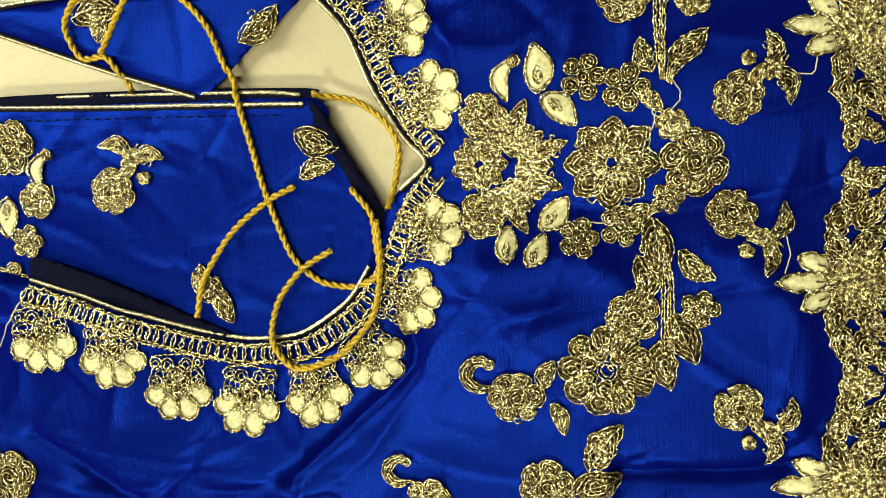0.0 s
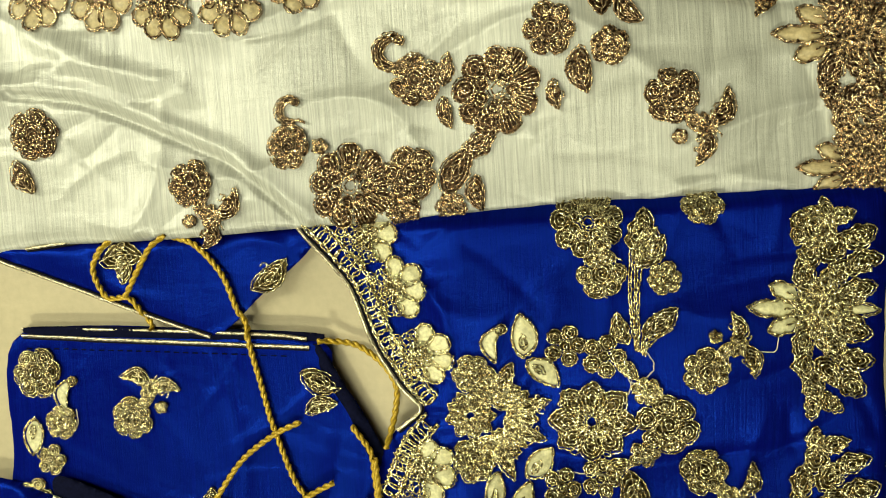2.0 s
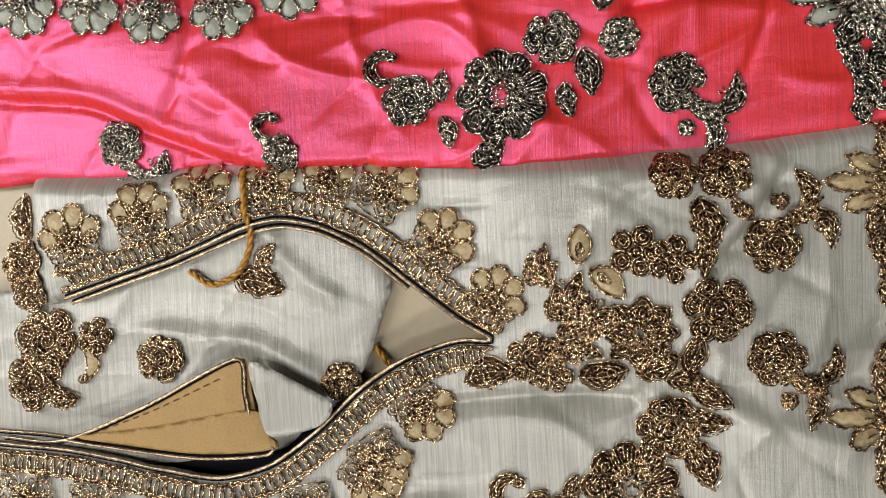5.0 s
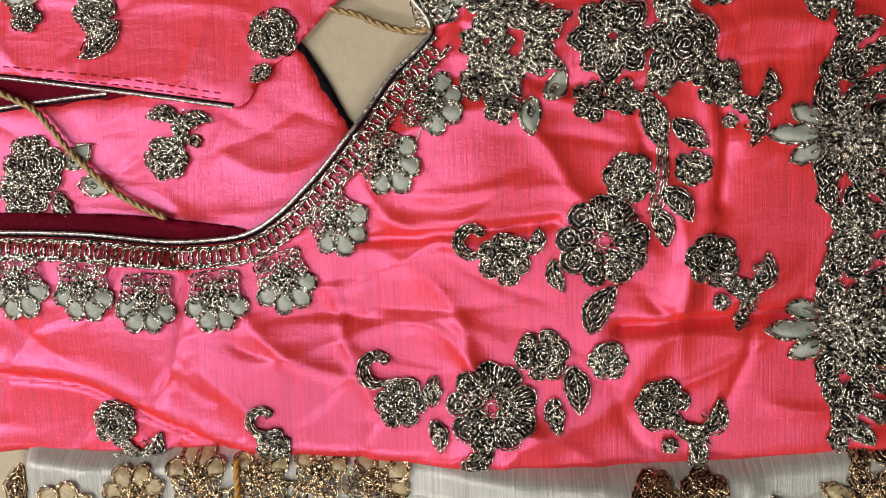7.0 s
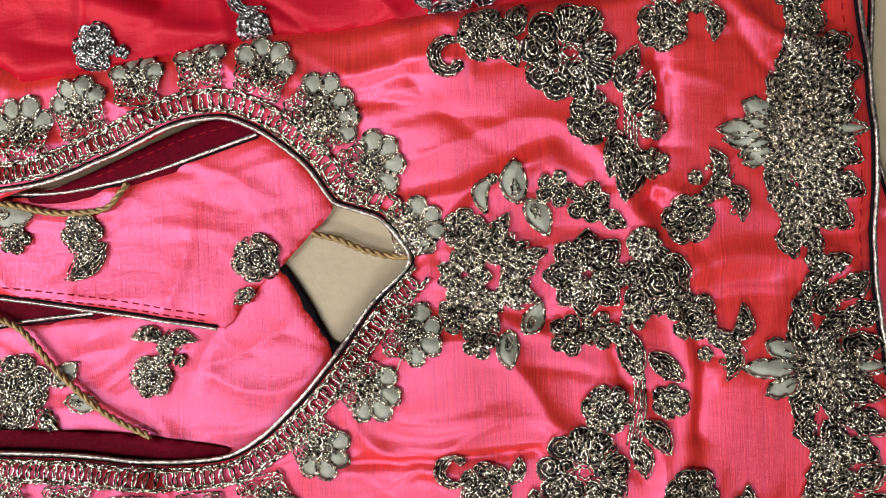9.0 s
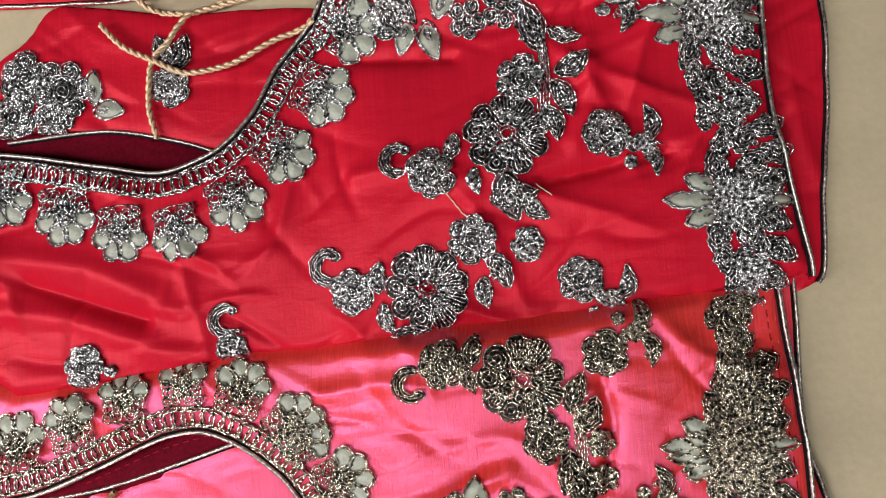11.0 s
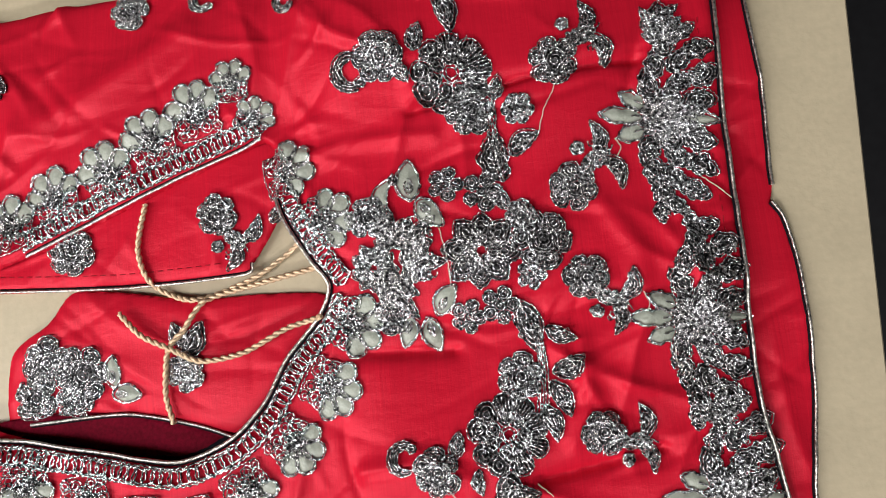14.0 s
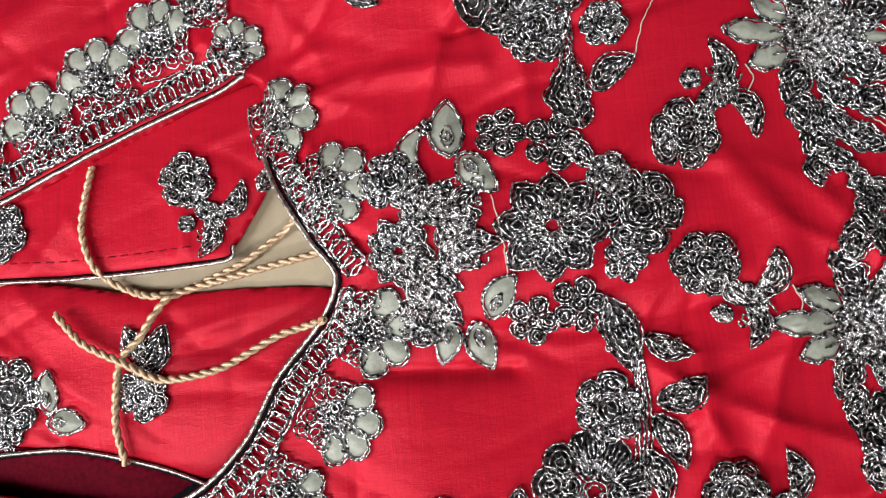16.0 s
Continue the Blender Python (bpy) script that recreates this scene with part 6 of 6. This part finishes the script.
red.sew('nf', 'front', -0.0395, 0.7618, 101, 0.0130)
red.sew('nf', 'front', -0.0601, 0.7522, 108, 0.0130)
red.sew('nf', 'front', -0.0808, 0.7408, 109, 0.0131)
red.sew('nf', 'front', -0.1045, 0.7332, 110, 0.0131)
red.sew('nf', 'front', -0.1258, 0.7236, 110, 0.0132)
red.sew('nf', 'front', -0.0224, 0.7719, 91, 0.0094)
red.sew('nf', 'front', -0.0143, 0.7559, 55, 0.0087)
red.sew('med', 'front', 0.0314, 0.6864, -7, 0.0101)
red.sew('lob', 'front', 0.0391, 0.7012, 94, 0.0102)
red.sew('lob', 'front', 0.0492, 0.6977, 39, 0.0111)
red.sew('lob', 'front', 0.0509, 0.6860, 1, 0.0105)
red.sew('lob', 'front', 0.0410, 0.6734, -56, 0.0109)
red.sew('rose', 'front', 0.0304, 0.7069, -7, 0.0088)
red.sew('rose', 'front', 0.0358, 0.6672, -6, 0.0076)
red.sew('daisy', 'front', 0.0740, 0.6885, -7, 0.0156)
red.sew('rose', 'front', 0.0976, 0.6903, -7, 0.0122)
red.sew('rose', 'front', 0.0905, 0.7007, -7, 0.0062)
red.sew('flo', 'front', 0.0922, 0.6773, -7, 0.0061)
red.sew('scurl', 'front', 0.0382, 0.7153, 74, 0.0073)
red.sew('sleaf', 'front', 0.0480, 0.7200, 89, 0.0081)
red.sew('sleaf', 'front', 0.0553, 0.7057, -52, 0.0072)
red.sew('flo', 'front', 0.0626, 0.7162, -7, 0.0073)
red.sew('flo', 'front', 0.0766, 0.7117, -7, 0.0082)
red.sew('leaf', 'front', 0.0834, 0.7074, -47, 0.0057)
red.sew('sleaf', 'front', 0.0579, 0.6715, 54, 0.0066)
red.sew('sleaf', 'front', 0.0415, 0.6605, -106, 0.0061)
red.sew('sleaf', 'front', 0.0512, 0.6584, -76, 0.0066)
red.sew('flo', 'front', 0.0660, 0.6639, -6, 0.0070)
red.sew('flo', 'front', 0.0787, 0.6670, -6, 0.0079)
red.stem('front', [(0.0854, 0.7152), (0.0835, 0.7485)])
red.sew('leaf', 'front', 0.0836, 0.7248, 93, 0.0106)
red.sew('leaf', 'front', 0.0950, 0.7291, 34, 0.0072)
red.sew('rose', 'front', 0.0756, 0.7443, -8, 0.0103)
red.sew('leaf', 'front', 0.0867, 0.7523, 74, 0.0054)
red.sew('rose', 'front', 0.0943, 0.7422, -8, 0.0066)
red.sew('big', 'front', 0.0698, 0.7596, -8, 0.0164)
red.sew('rose', 'front', 0.0416, 0.7701, -8, 0.0106)
red.sew('curl', 'front', 0.0300, 0.7662, -3, 0.0091, -1)
red.sew('leaf', 'front', 0.0572, 0.7760, 74, 0.0060)
red.sew('leaf', 'front', 0.0504, 0.7628, -67, 0.0050)
red.sew('leaf', 'front', 0.0701, 0.7857, -77, 0.0096)
red.sew('leaf', 'front', 0.0888, 0.6581, -77, 0.0106)
red.sew('leaf', 'front', 0.1003, 0.6535, -26, 0.0064)
red.sew('rose', 'front', 0.0832, 0.6389, -6, 0.0096)
red.sew('leaf', 'front', 0.1021, 0.6413, 24, 0.0068)
red.sew('leaf', 'front', 0.0980, 0.6298, -67, 0.0077)
red.sew('leaf', 'front', 0.0935, 0.6210, -77, 0.0072)
red.stem('front', [(0.0925, 0.6610), (0.0898, 0.6210)])
red.sew('big', 'front', 0.0763, 0.6180, -5, 0.0158)
red.sew('rose', 'front', 0.0480, 0.6066, -5, 0.0096)
red.sew('curl', 'front', 0.0360, 0.6127, -3, 0.0073)
red.sew('leaf', 'front', 0.0563, 0.6160, 74, 0.0050)
red.sew('leaf', 'front', 0.0636, 0.6020, -86, 0.0050)
red.sew('leaf', 'front', 0.0770, 0.5956, 5, 0.0089)
red.sew('sprig', 'front', 0.1105, 0.7600, 28, 0.0103, -1)
red.sew('sprig', 'front', 0.1124, 0.7095, 36, 0.0099, -1)
red.sew('sprig', 'front', 0.1128, 0.6743, -37, 0.0092)
red.sew('sprig', 'front', 0.1117, 0.6151, -10, 0.0089)
red.sew('hem', 'front', 0.1518, 0.6542, -6, 0.0215)
red.sew('hem', 'front', 0.1512, 0.7329, -8, 0.0217)
red.sew('fern', 'front', 0.1544, 0.7694, 91, 0.0116)
red.sew('rose', 'front', -0.0664, 0.8113, -9, 0.0096)
red.sew('curl', 'front', -0.0328, 0.8108, -2, 0.0069, -1)
red.sew('curl', 'front', 0.0040, 0.8032, -3, 0.0063, -1)
red.sew('rose', 'front', 0.0589, 0.8018, -9, 0.0093)
red.sew('rose', 'front', -0.1277, 0.7835, -8, 0.0064)
red.sew('sprig', 'back', -0.0351, 0.7180, -50, 0.0091)
red.sew('rose', 'back', -0.1004, 0.7096, -7, 0.0109)
red.sew('leaf', 'back', -0.0097, 0.7154, 54, 0.0045)
red.sew('rose', 'underback', -0.0538, 0.6540, -6, 0.0088)
red.sew('leaf', 'underback', -0.0499, 0.6666, 55, 0.0089)
red.sew('leaf', 'underback', -0.0558, 0.6691, 117, 0.0064)
red.sew('rose', 'underback', -0.1144, 0.6636, -6, 0.0116)
red.sew('rose', 'underback', -0.0990, 0.6574, -6, 0.0130)
red.sew('sleaf', 'underback', -0.0856, 0.6572, 87, 0.0065)
red.sew('sleaf', 'underback', -0.0800, 0.6475, -6, 0.0064)
red.sew('rose', 'underback', -0.1204, 0.6491, -6, 0.0101)
red.sew('rose', 'underback', -0.1032, 0.6463, -6, 0.0090)
red.stitches('back', [(-0.1471, 0.7037), (-0.0809, 0.6976), (-0.0314, 0.6971)], RED_STITCH)
red.stitches('front', [(0.1693, 0.7719), (0.1684, 0.7206), (0.1679, 0.6669), (0.1668, 0.6115)], RED_STITCH)
red.loose('front', [(0.1009, 0.7307), (0.1044, 0.7408), (0.1121, 0.7535)])
red.loose('front', [(0.1604, 0.7102), (0.1671, 0.7043), (0.1752, 0.6970)])
red.loose('front', [(0.0492, 0.6055), (0.0534, 0.5977), (0.0596, 0.5895)])
red.loose('front', [(0.0585, 0.6989), (0.0603, 0.6883), (0.0606, 0.6764)])
red.loose('front', [(0.0851, 0.5993), (0.0903, 0.5946)])
red.loose('front', [(0.1425, 0.6458), (0.1427, 0.6393), (0.1449, 0.6326)])
red.loose('front', [(0.1309, 0.7198), (0.1329, 0.7230), (0.1307, 0.7267)])
red.loose('front', [(0.1336, 0.6664), (0.1347, 0.6619), (0.1336, 0.6587)])
red.string('back', [(-0.0658, 0.7260), (-0.0702, 0.7060), (-0.0642, 0.6899), (-0.0476, 0.6833), (-0.0231, 0.6899), (-0.0107, 0.6966), (-0.0002, 0.7024)], 0)
red.string('back', [(0.0050, 0.6913), (-0.0209, 0.6873), (-0.0428, 0.6828), (-0.0527, 0.6711), (-0.0597, 0.6638), (-0.0620, 0.6468), (-0.0599, 0.6335)], 0.0008)
red.string('back', [(-0.0794, 0.6810), (-0.0702, 0.6707), (-0.0585, 0.6641), (-0.0457, 0.6577), (-0.0278, 0.6593), (-0.0083, 0.6675), (0.0079, 0.6703)], 0.0016)
